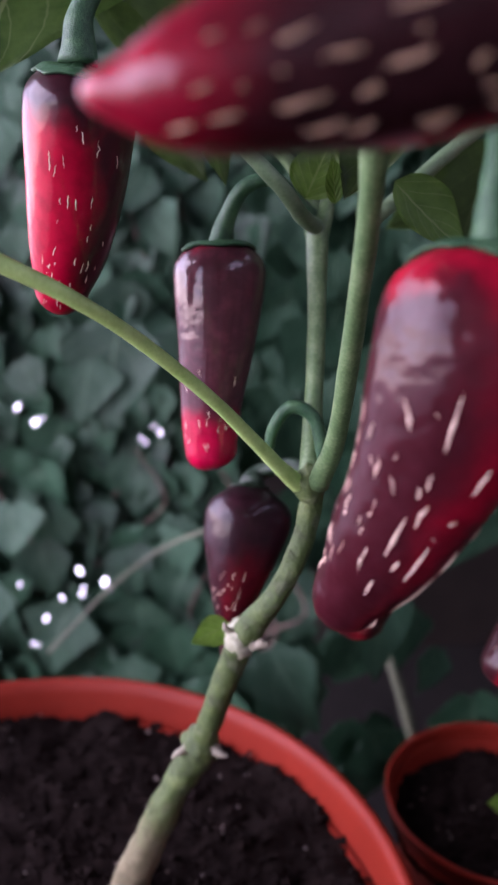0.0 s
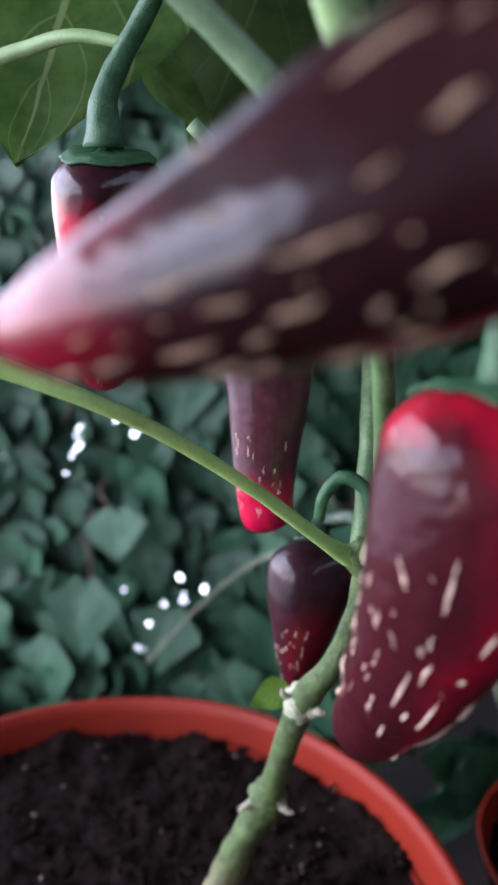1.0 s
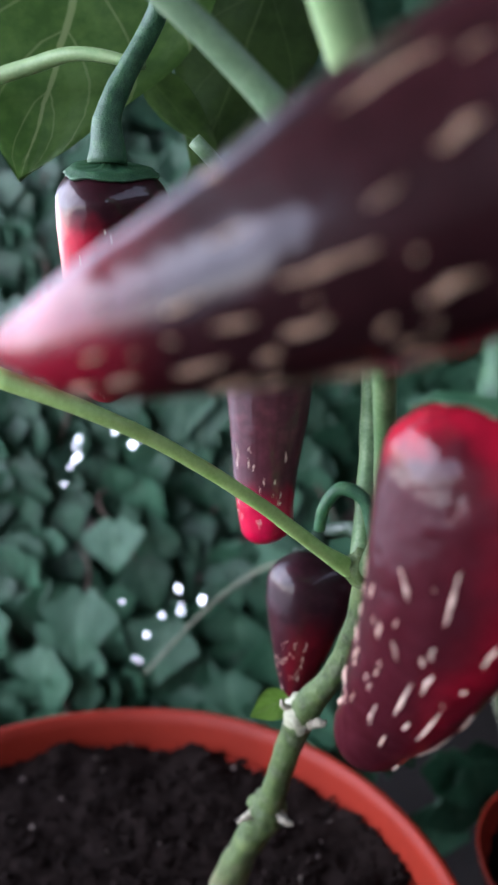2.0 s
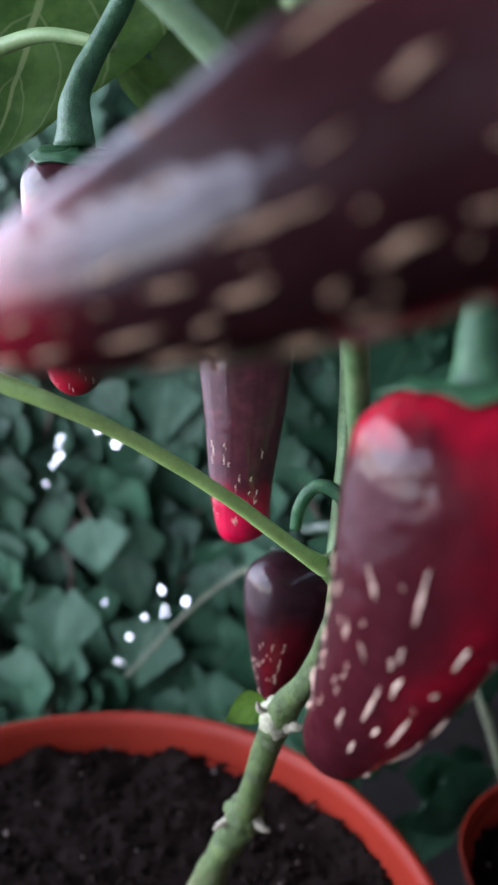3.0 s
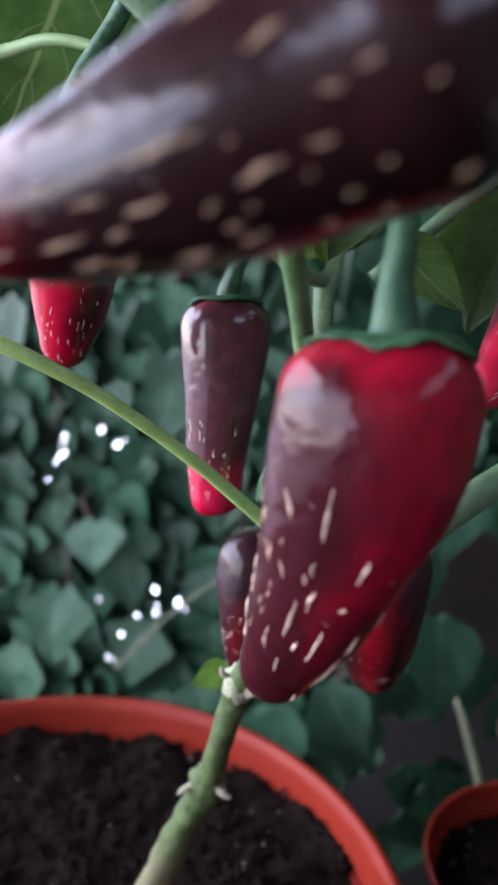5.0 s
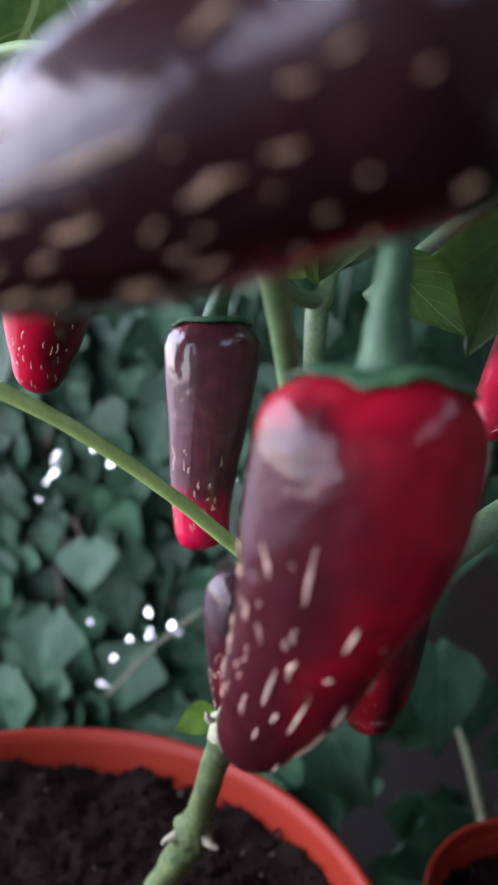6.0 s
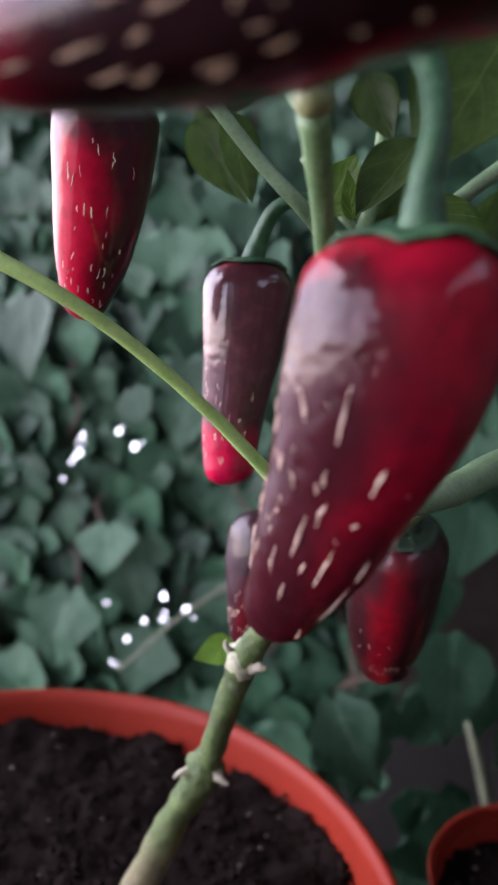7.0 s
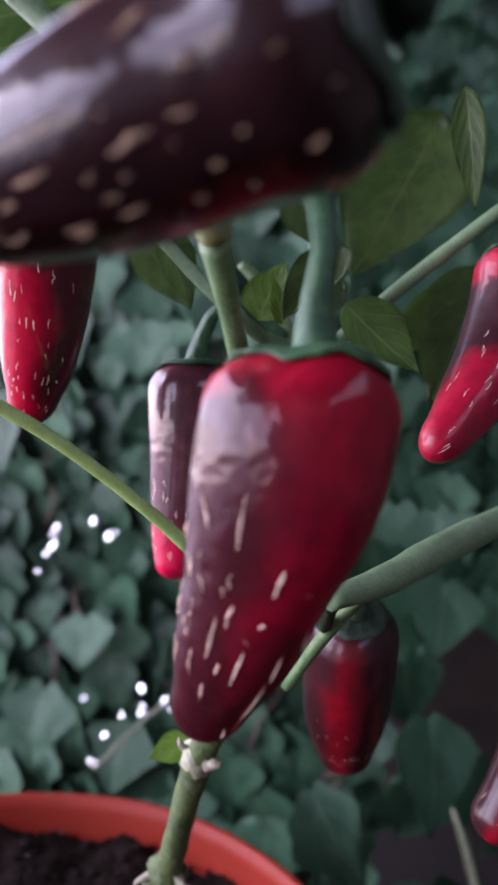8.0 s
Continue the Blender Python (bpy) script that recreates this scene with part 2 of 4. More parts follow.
# White mirror for the blobs that imitate bright glimpses of sky.
M_glint = plain("glint_white", [(0.3, (0.86, 0.91, 0.95)), (0.7, (0.92, 0.95, 0.98))], 100, 0.18, 0.0001, coat=1.0)
M_glint.node_tree.nodes["Principled BSDF"].inputs["Metallic"].default_value = 0.9
# Shade of the upper leaves is put into this darker green.
M_leaf_shade = leaf_skin("chilli_leaf_shade", (0.042, 0.092, 0.018), (0.066, 0.124, 0.028), (0.22, 0.28, 0.12), 0.5, 3.5, 0.013, through_light=0.45, vein_gain=0.25)
M_leaf_broad = leaf_skin("broad_leaf", (0.064, 0.150, 0.028), (0.100, 0.195, 0.044), (0.30, 0.38, 0.17), 0.5, 5.0, 0.018, through_light=0.45, vein_gain=0.75)
M_leaf_young = leaf_skin("young_leaf", (0.13, 0.27, 0.035), (0.19, 0.35, 0.055), (0.24, 0.34, 0.11), 0.45, 5, 0.03, through_light=0.35)
M_ivy = leaf_skin("ivy_leaf", (0.011, 0.053, 0.026), (0.032, 0.099, 0.053), (0.09, 0.17, 0.102), 0.55, 3.5, 0.018, through_light=0.12, random_gain=0.6, vein_gain=0.7, specular=0.3)


# ---- builders ----
def finish(name, bm, mat, parent=None, label="", shade=True):
    me = bpy.data.meshes.new(name)
    bm.normal_update()
    bm.to_mesh(me)
    bm.free()
    me.materials.append(mat)
    if shade:
        for p in me.polygons:
            p.use_smooth = True
    ob = new(name, me)
    if parent:
        ob.parent = parent
        ob.matrix_parent_inverse = parent.matrix_world.inverted()
    if label:
        tagged(ob, label)
    return ob


part = finish


def empty(name, place, label, category, group="", kind=""):
    ob = new(name)
    ob.empty_display_size = 0.01
    ob.matrix_world = Matrix.Translation(place)
    bpy.context.view_layer.update()
    return tagged(ob, label, category, group, kind)


def spline(points, radii, per=8):
    """A smooth run through the points, with its radii."""
    p = [Vector(q) for q in points]
    p = [p[0] * 2 - p[1]] + p + [p[-1] * 2 - p[-2]]
    out, rr = [], []
    for k in range(1, len(p) - 2):
        for j in range(per):
            u = j / per
            a, b, c, d = p[k - 1:k + 3]
            out.append(0.5 * (2 * b + (c - a) * u + (2 * a - 5 * b + 4 * c - d) * u * u + (3 * b - a - 3 * c + d) * u ** 3))
            rr.append(radii[k - 1] * (1 - u) + radii[k] * u)
    out.append(p[-2])
    rr.append(radii[-1])
    return out, rr


def tube(points, radii, per=8, sides=12, rough=0.04, ridges=0.0, bm=None, seed=0.0):
    """A round stem through plan points; radii in plan units."""
    bm = bm or bmesh.new()
    run, rr = spline(points, radii, per)
    run = [at(*q) for q in run]
    rr = [r * METRES for r in rr]
    rings, e1 = [], Vector((0, -1, 0.01))
    for k, (c, r) in enumerate(zip(run, rr)):
        t = (run[min(k + 1, len(run) - 1)] - run[max(k - 1, 0)]).normalized()
        e1 = (e1 - t * e1.dot(t)).normalized()
        e2 = t.cross(e1)
        ring = []
        for j in range(sides):
            a = math.tau * j / sides
            w = 1 + rough * noise.noise(Vector((math.cos(a) * 1.2 + seed, math.sin(a) * 1.2, k * 0.35))) * 2 + ridges * math.cos(5 * a)
            ring.append(bm.verts.new(c + (e1 * math.cos(a) + e2 * math.sin(a)) * r * w))
        rings.append(ring)
    for a, b in zip(rings, rings[1:]):
        for j in range(sides):
            bm.faces.new((a[j], a[(j + 1) % sides], b[(j + 1) % sides], b[j]))
    bm.faces.new(rings[0][::-1])
    bm.faces.new(rings[-1])
    return bm


def profile(s, r):
    """The fruit's radius at s along it, from six radii; round at both ends."""
    stations = (0, 0.12, 0.3, 0.5, 0.7, 0.88)
    b = sum(float(np.interp(min(max(s + d, 0), 1), stations, r)) for d in (-0.07, -0.035, 0, 0.035, 0.07)) / 5
    if s > 0.88:
        b *= math.sqrt(max(1 - ((s - 0.88) / 0.12) ** 2, 0))
    if s < 0.1:
        b *= math.sqrt(max(1 - 0.6 * ((0.1 - s) / 0.1) ** 2, 0))
    return b


UP = Vector((0, 0, 1))


class Fruit:
    """The shape of one pepper in plan units: a bent axis of three or four points with a swelling round it."""

    def __init__(self, points, radii, across, lobes=0.05, phase=0.0, raised=0.0):
        p = [Vector(q) for q in points]
        if len(p) == 3:
            p = [p[0], p[0] / 3 + p[1] * 2 / 3, p[1] * 2 / 3 + p[2] / 3, p[2]]
        if len(radii) == 4:
            radii = [float(np.interp(q, (0, 0.2, 0.6, 0.93), radii)) for q in (0, 0.12, 0.3, 0.5, 0.7, 0.88)]
        self.p, self.a, self.r = p, p[0], radii
        self.across, self.lobes, self.phase, self.raised = Vector(across), lobes, phase, raised

    def axis(self, s):
        a, b, c, d = self.p
        q = 1 - s
        t = ((b - a) * q * q + (c - b) * 2 * s * q + (d - c) * s * s).normalized()
        e1 = (self.across - t * self.across.dot(t)).normalized()
        return a * q ** 3 + b * 3 * s * q * q + c * 3 * s * s * q + d * s ** 3, t, e1, t.cross(e1)

    def skin(self, s, turn, lift=0.0):
        c, t, e1, e2 = self.axis(s)
        a = radians(turn)
        fade = max(0.0, 1 - s * 1.1)
        w = 1 + self.lobes * math.cos(3 * a + self.phase) * fade + 0.5 * self.lobes * noise.noise(Vector((math.cos(a), math.sin(a), s * 4 + self.phase)))
        r = profile(s, self.r) * w + lift
        out = (e1 * math.cos(a) + e2 * math.sin(a)) * r
        lobe = 0.007 * max(0.0, 1 - abs(s - 0.05) / 0.11) * math.cos(4 * a + self.phase * 2) * (1 if self.raised else 0)
        return c + out * (1 + 3 * lobe) + UP * (self.raised * (out.x + 0.1) * max(0.0, 1 - s / 0.22) + lobe * 0.6)


def pepper_body(f, mat, parent, rings=56, sides=40):
    bm = bmesh.new()
    uv = bm.loops.layers.uv.new("skin")
    steps = [0.0, 0.008, 0.02, 0.04, 0.065] + [0.09 + 0.78 * k / (rings - 18) for k in range(rings - 17)]
    steps += [0.88 + 0.12 * math.sin(math.pi / 2 * k / 11) for k in range(1, 11)] + [0.9995]
    grid = [[bm.verts.new(at(*f.skin(s, 360 * j / sides))) for j in range(sides)] for s in steps]
    for k in range(len(steps) - 1):
        for j in range(sides):
            i = (j + 1) % sides
            face = bm.faces.new((grid[k][j], grid[k + 1][j], grid[k + 1][i], grid[k][i]))
            for loop, (uu, vv) in zip(face.loops, ((j, steps[k]), (j, steps[k + 1]), (j + 1, steps[k + 1]), (j + 1, steps[k]))):
                loop[uv].uv = (uu / sides, vv)
    for row, s, flip in ((grid[0], 0.0, False), (grid[-1], 1.0, True)):
        mid = bm.verts.new(at(*(f.axis(s)[0])))
        for j in range(sides):
            face = bm.faces.new((mid, row[j], row[(j + 1) % sides])) if not flip else bm.faces.new((mid, row[(j + 1) % sides], row[j]))
            for loop, uu in zip(face.loops, (j, j, j + 1)):
                loop[uv].uv = (uu / sides, s)
    return part("body", bm, mat, parent)


def cork_strip(bm, f, s0, a0, s1, a1, width, rise=0.0035, seed=0.0):
    """One raised corky crack on the skin, tapered at both ends."""
    n, m = 12, 4
    rows = []
    for k in range(n):
        u = k / (n - 1)
        s, a = s0 + (s1 - s0) * u, a0 + (a1 - a0) * u + 2.0 * noise.noise(Vector((seed, u * 3, 1.7)))
        half = 0.5 * width * math.sin(math.pi * min(max(u, 0.04), 0.96)) ** 0.6 * (1 + 0.9 * noise.noise(Vector((seed, u * 4, 9.1))) + 0.5 * noise.noise(Vector((seed, u * 11, 3.3))))
        r = max(profile(s, f.r), 0.01)
        row = []
        for j in range(m + 1):
            w = 2 * j / m - 1
            row.append(bm.verts.new(at(*f.skin(s, a + math.degrees(half * w / r), -0.0012 + rise * (1 - w * w) * math.sin(math.pi * (0.08 + 0.84 * u))))))
        rows.append(row)
    for a, b in zip(rows, rows[1:]):
        for j in range(m):
            bm.faces.new((a[j], a[j + 1], b[j + 1], b[j]))
    return bm


def calyx(f, parent, mat, size=1.0, thick=0.004, teeth=6, seed=0.0):
    """The green cap that lies on the shoulders: thin, with a ragged lip that lifts a little off the skin."""
    bm = bmesh.new()
    c, t, e1, e2 = f.axis(0.0)
    sides, rows = 72, []

    def ring(place):
        rows.append([bm.verts.new(at(*place(360 * j / sides))) for j in range(sides)])

    def rag(a, k):
        r = radians(a)
        return noise.noise(Vector((math.cos(r) * 2.2 + seed, math.sin(r) * 2.2, k))) + 0.6 * noise.noise(Vector((math.cos(r) * 6 + seed, math.sin(r) * 6, k)))

    def reach(a):
        return 0.016 * size * (1 + 0.5 * (0.5 + 0.5 * math.cos(teeth * radians(a) + seed)) ** 3 + 0.7 * rag(a, 0.3))

    def over(a, q, lift):
        return f.skin(max(reach(a), 0.002) * q, a, lift * (1 + 0.5 * rag(a, 2.0))) - t * lift

    for q, lift in ((0.28, 3.4), (0.36, 2.2), (0.5, 1.6), (0.7, 1.4), (0.88, 1.5)):
        ring(lambda a: c.lerp(f.skin(0.0, a), q) - t * thick * lift * (1 + 0.12 * math.cos(radians(10 * a)) + 0.4 * rag(a, 1.1)))
    for q, lift in ((0.0, 1.3), (0.4, 1.1), (0.75, 1.0), (1.0, 1.2), (1.06, 0.9), (1.0, 0.35)):
        ring(lambda a: over(a, q, thick * lift))
    ring(lambda a: f.skin(0.0, a, -0.004))
    for p, q in zip(rows, rows[1:]):
        for j in range(sides):
            bm.faces.new((p[j], p[(j + 1) % sides], q[(j + 1) % sides], q[j]))
    bm.faces.new(rows[0][::-1])
    return part("calyx", bm, mat, parent, "green lobed calyx cap")


def pepper(f, skin, label, marks, mark_scale, stalk, stalk_r, flecks=0, fleck_zone=(0.3, 0.9, -150, 0), seed=1, calyx_size=1.0, calyx_mat=None, cork=None):
    cork = cork or M_cork_pale
    thing = empty("chilli_pepper", at(*f.a), label, "chilli pepper", "chilli peppers on the plant")
    body = pepper_body(f, skin, thing)
    for k, (s0, a0, s1, a1, w) in enumerate(marks):
        part("corking_mark", cork_strip(bmesh.new(), f, s0, a0, s1, a1, w * mark_scale, seed=k * 1.37 + seed), cork, body)
    if flecks:
        rng = random.Random(seed)
        for k in range(flecks):
            s = rng.uniform(*fleck_zone[:2])
            a = rng.uniform(*fleck_zone[2:])
            part("corking_mark", cork_strip(bmesh.new(), f, s, a, s + rng.uniform(0.02, 0.07), a + rng.uniform(-4, 4), rng.uniform(0.0016, 0.0034), 0.002, k * 0.77), cork, body)
    calyx(f, thing, calyx_mat or M_calyx, calyx_size, seed=seed * 1.3)
    part("stalk", tube(stalk, stalk_r, ridges=0.05, seed=seed), calyx_mat or M_calyx, thing, "ridged green fruit stalk")
    return thing


def leaf_mesh(name, base, tip, width, mat, parent, face=(0, -1, 0.2), cup=0.15, droop=0.15, shape=0.42, label="", seed=0.0, nu=8, nv=16):
    """A pointed oval leaf blade between two plan points, folded at the midrib and wavy at the edge."""
    base, tip = Vector(base), Vector(tip)
    along = tip - base
    length = along.length
    along.normalize()
    front = Vector(face)
    front = (front - along * front.dot(along)).normalized()
    across = along.cross(front)
    bm = bmesh.new()
    uv = bm.loops.layers.uv.new("blade")
    grid = []
    for k in range(nv + 1):
        v = k / nv
        half = 0.5 * width * (math.sin(math.pi * v ** (0.62 + 0.25 * shape)) ** 0.85) * (1 - 0.35 * v ** 3) + 0.0008
        row = []
        for j in range(nu + 1):
            w = 2 * j / nu - 1
            wob = 0.06 * width * noise.noise(Vector((w * 1.5 + seed, v * 3.5, seed)))
            h = cup * half * (abs(w) ** 1.4) + wob * abs(w) - droop * length * (v - 0.5) ** 2 * -1.0 - 0.02 * width * abs(math.sin(v * 17)) * (1 - abs(w))
            row.append(bm.verts.new(at(*(base + along * length * v + across * half * w + front * h))))
        grid.append(row)
    for k in range(nv):
        for j in range(nu):
            face_ = bm.faces.new((grid[k][j], grid[k][j + 1], grid[k + 1][j + 1], grid[k + 1][j]))
            for loop, (a, b) in zip(face_.loops, ((j, k), (j + 1, k), (j + 1, k + 1), (j, k + 1))):
                loop[uv].uv = (a / nu, b / nv)
    ext = bmesh.ops.solidify(bm, geom=bm.faces[:], thickness=0.00025)
    return part(name, bm, mat, parent, label)


# ---- ground, ivy wall and added light screens ----
def slab(name, lo, hi, mat, label, category):
    bm = bmesh.new()
    bmesh.ops.create_cube(bm, size=1)
    for v in bm.verts:
        v.co = Vector([(a + b) / 2 + q * (b - a) for a, b, q in zip(lo, hi, v.co)])
    return tagged(finish(name, bm, mat, shade=False), label, category, kind="structure")


bm = bmesh.new()
bmesh.ops.create_grid(bm, x_segments=120, y_segments=120, size=6.0)
for v in bm.verts:
    v.co.z = 0.012 * noise.noise(v.co * 9) + 0.006 * noise.noise(v.co * 31) - 0.012
tagged(finish("ground", bm, M_ground), "dark damp earth under the plant pots", "ground", kind="structure")
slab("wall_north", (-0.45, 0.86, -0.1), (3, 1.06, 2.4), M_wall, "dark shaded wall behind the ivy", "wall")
# Unseen screen, added to hold back light from the right.
slab("screen_east", (0.62, -1.9, -0.1), (0.82, 0.86, 0.84), M_screen, "dark unseen screen added on the right to block the sky", "wall")
# Unseen screen behind the camera: cuts the sky, bounces soft front fill.
slab("screen_south", (-1.00, -1.9, -0.1), (0.82, -1.7, 3.0), M_screen_pale, "pale unseen screen added behind the camera to block sky and give fill", "wall")


# Unseen slab, added overhead to cut the sky that the peppers mirror.
slab("screen_top", (-1.02, -1.7, 1.46), (0.82, 0.86, 1.54), M_screen, "dark unseen slab added overhead to block the sky", "roof")

# Unseen pale slab, added to bounce light and brighten reflections low on the left.
M_bounce = plain("bounce_pale", [(0.3, (0.36, 0.357, 0.352)), (0.7, (0.47, 0.466, 0.46))], 12, 0.85, 0.002)
slab("pavement", (-5.5, -4.5, -0.1), (-0.95, 4.5, 0.015), M_bounce, "pale unseen slab added on the left as a light bounce", "pavement")

# ---- pots ----
def pot(centre, radius, rim_z, height, label, soil_drop, seed):
    """A round plastic pot with a rolled lip, open at the top, and its soil."""
    thing = empty("plant_pot", (centre[0], centre[1], 0), label, "plant pot", "orange plant pots")
    sides = 96

    def turned(name, rows, tag, close=False):
        bm_ = bmesh.new()
        rings = []
        for r, z in rows:
            ring = []
            for j in range(sides):
                a = math.tau * j / sides
                w = 1 + 0.004 * noise.noise(Vector((math.cos(a) * 1.5 + seed, math.sin(a) * 1.5, 0.2)))
                ring.append(bm_.verts.new((centre[0] + r * w * math.cos(a), centre[1] + r * w * math.sin(a), z + 0.0012 * noise.noise(Vector((math.cos(a) * 2, math.sin(a) * 2, seed))))))
            rings.append(ring)
        for a_, b_ in zip(rings, rings[1:]):
            for j in range(sides):
                bm_.faces.new((a_[j], a_[(j + 1) % sides], b_[(j + 1) % sides], b_[j]))
        if close:
            bm_.faces.new(rings[0][::-1])
        return part(name, bm_, M_pot, thing, tag)

    lip = radius * 0.10
    base = rim_z - height
    turned("body", [(radius * 0.70, base), (radius * 0.715, base + 0.004), (radius * 0.93, rim_z - lip * 1.4), (radius * 0.945, rim_z - lip * 1.2),
                    (radius * 0.92, rim_z - lip * 2.4), (radius * 0.90, rim_z - lip * 3.0), (radius * 0.69, base + 0.008)], "", True)
    b = radius * 0.012
    turned("rim", [(radius * 0.93, rim_z - lip * 1.25), (radius * 0.985, rim_z - lip * 1.2), (radius - b, rim_z - lip * 0.5), (radius, rim_z - b * 1.6), (radius - b * 0.5, rim_z - b * 0.4), (radius - b * 1.4, rim_z),
                   (radius - b * 2.6, rim_z - b * 0.5), (radius * 0.962, rim_z - lip * 0.45), (radius * 0.95, rim_z - lip * 1.3), (radius * 0.935, rim_z - lip * 2.4)], "thick rounded pot rim")
    rng = random.Random(seed)
    bm_ = bmesh.new()
    n, level, inner = 90, rim_z - soil_drop, radius * 0.955
    grid = {}
    for a in range(-n, n + 1, 2):
        for c in range(-n, n + 1, 2):
            x, y = a / n, c / n
            if x * x + y * y <= 1.0:
                p = Vector((centre[0] + x * inner, centre[1] + y * inner, 0))
                edge = (x * x + y * y) ** 4
                z = level + 0.0045 * noise.noise(p * 38 + Vector((seed, 0, 0))) + 0.003 * noise.noise(p * 110) + 0.002 * noise.noise(p * 260) + 0.004 * edge * noise.noise(p * 60)
                grid[a, c] = bm_.verts.new((p.x, p.y, z))
    for (a, c), v in list(grid.items()):
        q = [grid.get(k) for k in ((a, c), (a + 2, c), (a + 2, c + 2), (a, c + 2))]
        if all(q):
            bm_.faces.new(q)
    soil = tagged(finish("potting_soil", bm_, M_soil), "dark crumbly potting soil filling the pot", "soil", kind="stuff")
    for name, mat, count, size, tag in (("soil_crumbs", M_crumb, int(9000 * radius / 0.15), (0.0005, 0.0017), "dark crumbs of peat on the potting soil"), ("pale_flecks", M_fleck, int(120 * radius / 0.15), (0.0005, 0.0014), "pale fibre and grit flecks on the potting soil")):
        verts, faces = [], []
        for k in range(count):
            rr, aa = inner * math.sqrt(rng.random()) * 0.99, rng.uniform(0, math.tau)
            p = Vector((centre[0] + rr * math.cos(aa), centre[1] + rr * math.sin(aa), 0))
            z = level + 0.0045 * noise.noise(p * 38 + Vector((seed, 0, 0))) + 0.003 * noise.noise(p * 110) + 0.002 * noise.noise(p * 260)
            s = rng.uniform(*size) * (1.8 if rng.random() < 0.05 else 1)
            turn = Euler((rng.uniform(0, 6), rng.uniform(0, 6), rng.uniform(0, 6))).to_matrix()
            i = len(verts)
            for d in ((1, 0, 0), (-1, 0, 0), (0, 1, 0), (0, -1, 0), (0, 0, 1), (0, 0, -1)):
                w = turn @ (Vector(d) * s * rng.uniform(0.6, 1.3))
                verts.append((p.x + w.x, p.y + w.y, z + s * 0.3 + w.z))
            faces += [tuple(i + q for q in tri_) for tri_ in ((0, 2, 4), (2, 1, 4), (1, 3, 4), (3, 0, 4), (2, 0, 5), (1, 2, 5), (3, 1, 5), (0, 3, 5))]
        me = bpy.data.meshes.new(name)
        me.from_pydata(verts, [], faces)
        me.materials.append(mat)
        tagged(new(name, me), tag, "soil", kind="stuff")
    return thing


pot((-0.0994, 0.1943), 0.1516, 0.265, 0.265, "large orange plastic plant pot full of dark soil", 0.0175, 3)
pot((0.1128, 0.3015), 0.0555, 0.226, 0.115, "small orange plastic plant pot with dark soil", 0.016, 8)

# ---- seedling in the small pot ----
seedling = empty("seedling", at(0.80, 2.30, -1.16), "small green seedling in the small orange pot", "seedling")
part("stem", tube([(0.80, 2.32, -1.22), (0.80, 2.28, -1.14), (0.785, 2.24, -1.06)], [0.012, 0.010, 0.008]), M_twig, seedling)
leaf_mesh("leaf", (0.79, 2.24, -1.07), (0.675, 2.18, -1.03), 0.07, M_leaf_young, seedling, (0.2, -1, 0.6), 0.3, seed=21.0)
leaf_mesh("leaf", (0.785, 2.24, -1.06), (0.86, 2.18, -0.98), 0.07, M_leaf_young, seedling, (0.2, -1, 0.6), 0.3, seed=22.0)

# ---- the chilli plant ----
plant = empty("chilli_plant", at(-0.31, 1.86, -1.12), "green-stemmed chilli plant growing from the large orange pot", "plant")
part("stem", tube([(-0.325, 1.87, -1.17), (-0.27, 1.80, -1.01), (-0.205, 1.745, -0.86), (-0.15, 1.70, -0.745), (-0.105, 1.66, -0.665)], [0.047, 0.041, 0.037, 0.034, 0.037], rough=0.10, ridges=0.03), M_trunk, plant, "woody tan base of the stem")
part("stem", tube([(-0.115, 1.67, -0.685), (-0.098, 1.65, -0.64), (-0.06, 1.575, -0.52), (-0.012, 1.49, -0.38), (0.058, 1.41, -0.27), (0.102, 1.37, -0.155), (0.115, 1.34, -0.06)],
                 [0.037, 0.029, 0.0255, 0.029, 0.021, 0.020, 0.022], rough=0.09, ridges=0.04, seed=3), M_trunk, plant)
for centre, size, tag in (((-0.106, 1.66, -0.662), 0.040, "knobbly leaf scar"), ((-0.012, 1.49, -0.378), 0.034, "pale split leaf scar"), ((0.108, 1.34, -0.07), 0.030, "swollen fork of the stem")):
    bm = bmesh.new()
    bmesh.ops.create_icosphere(bm, subdivisions=3, radius=size * METRES)
    for v in bm.verts:
        v.co *= 1 + 0.35 * noise.noise(v.co * 420)
        v.co.z *= 1.15
        v.co += at(*centre)
    part("node", bm, M_scar_green if "split" in tag else M_trunk, plant, tag)
for pts, rr in ((((-0.125, 1.645, -0.66), (-0.15, 1.635, -0.662), (-0.164, 1.63, -0.675)), (0.014, 0.008, 0.003)), (((-0.085, 1.64, -0.655), (-0.060, 1.63, -0.664), (-0.046, 1.625, -0.668)), (0.015, 0.009, 0.003)),
                (((-0.03, 1.475, -0.375), (-0.045, 1.468, -0.355), (-0.047, 1.465, -0.345)), (0.010, 0.006, 0.002)), (((0.005, 1.47, -0.388), (0.027, 1.458, -0.384), (0.036, 1.455, -0.386)), (0.013, 0.009, 0.005))):
    part("spur", tube(pts, rr, per=4, sides=8, rough=0.3), M_scar, plant, "pale broken stub of a leaf stalk")
part("branch", tube([(0.105, 1.335, -0.08), (0.118, 1.39, 0.08), (0.126, 1.425, 0.22), (0.13, 1.455, 0.42)], [0.021, 0.017, 0.0165, 0.022], seed=5), M_stem, plant)
part("branch", tube([(0.128, 1.455, 0.40), (0.118, 1.47, 0.46), (0.085, 1.45, 0.52), (0.03, 1.43, 0.58)], [0.022, 0.015, 0.013, 0.012], seed=6), M_stem, plant)
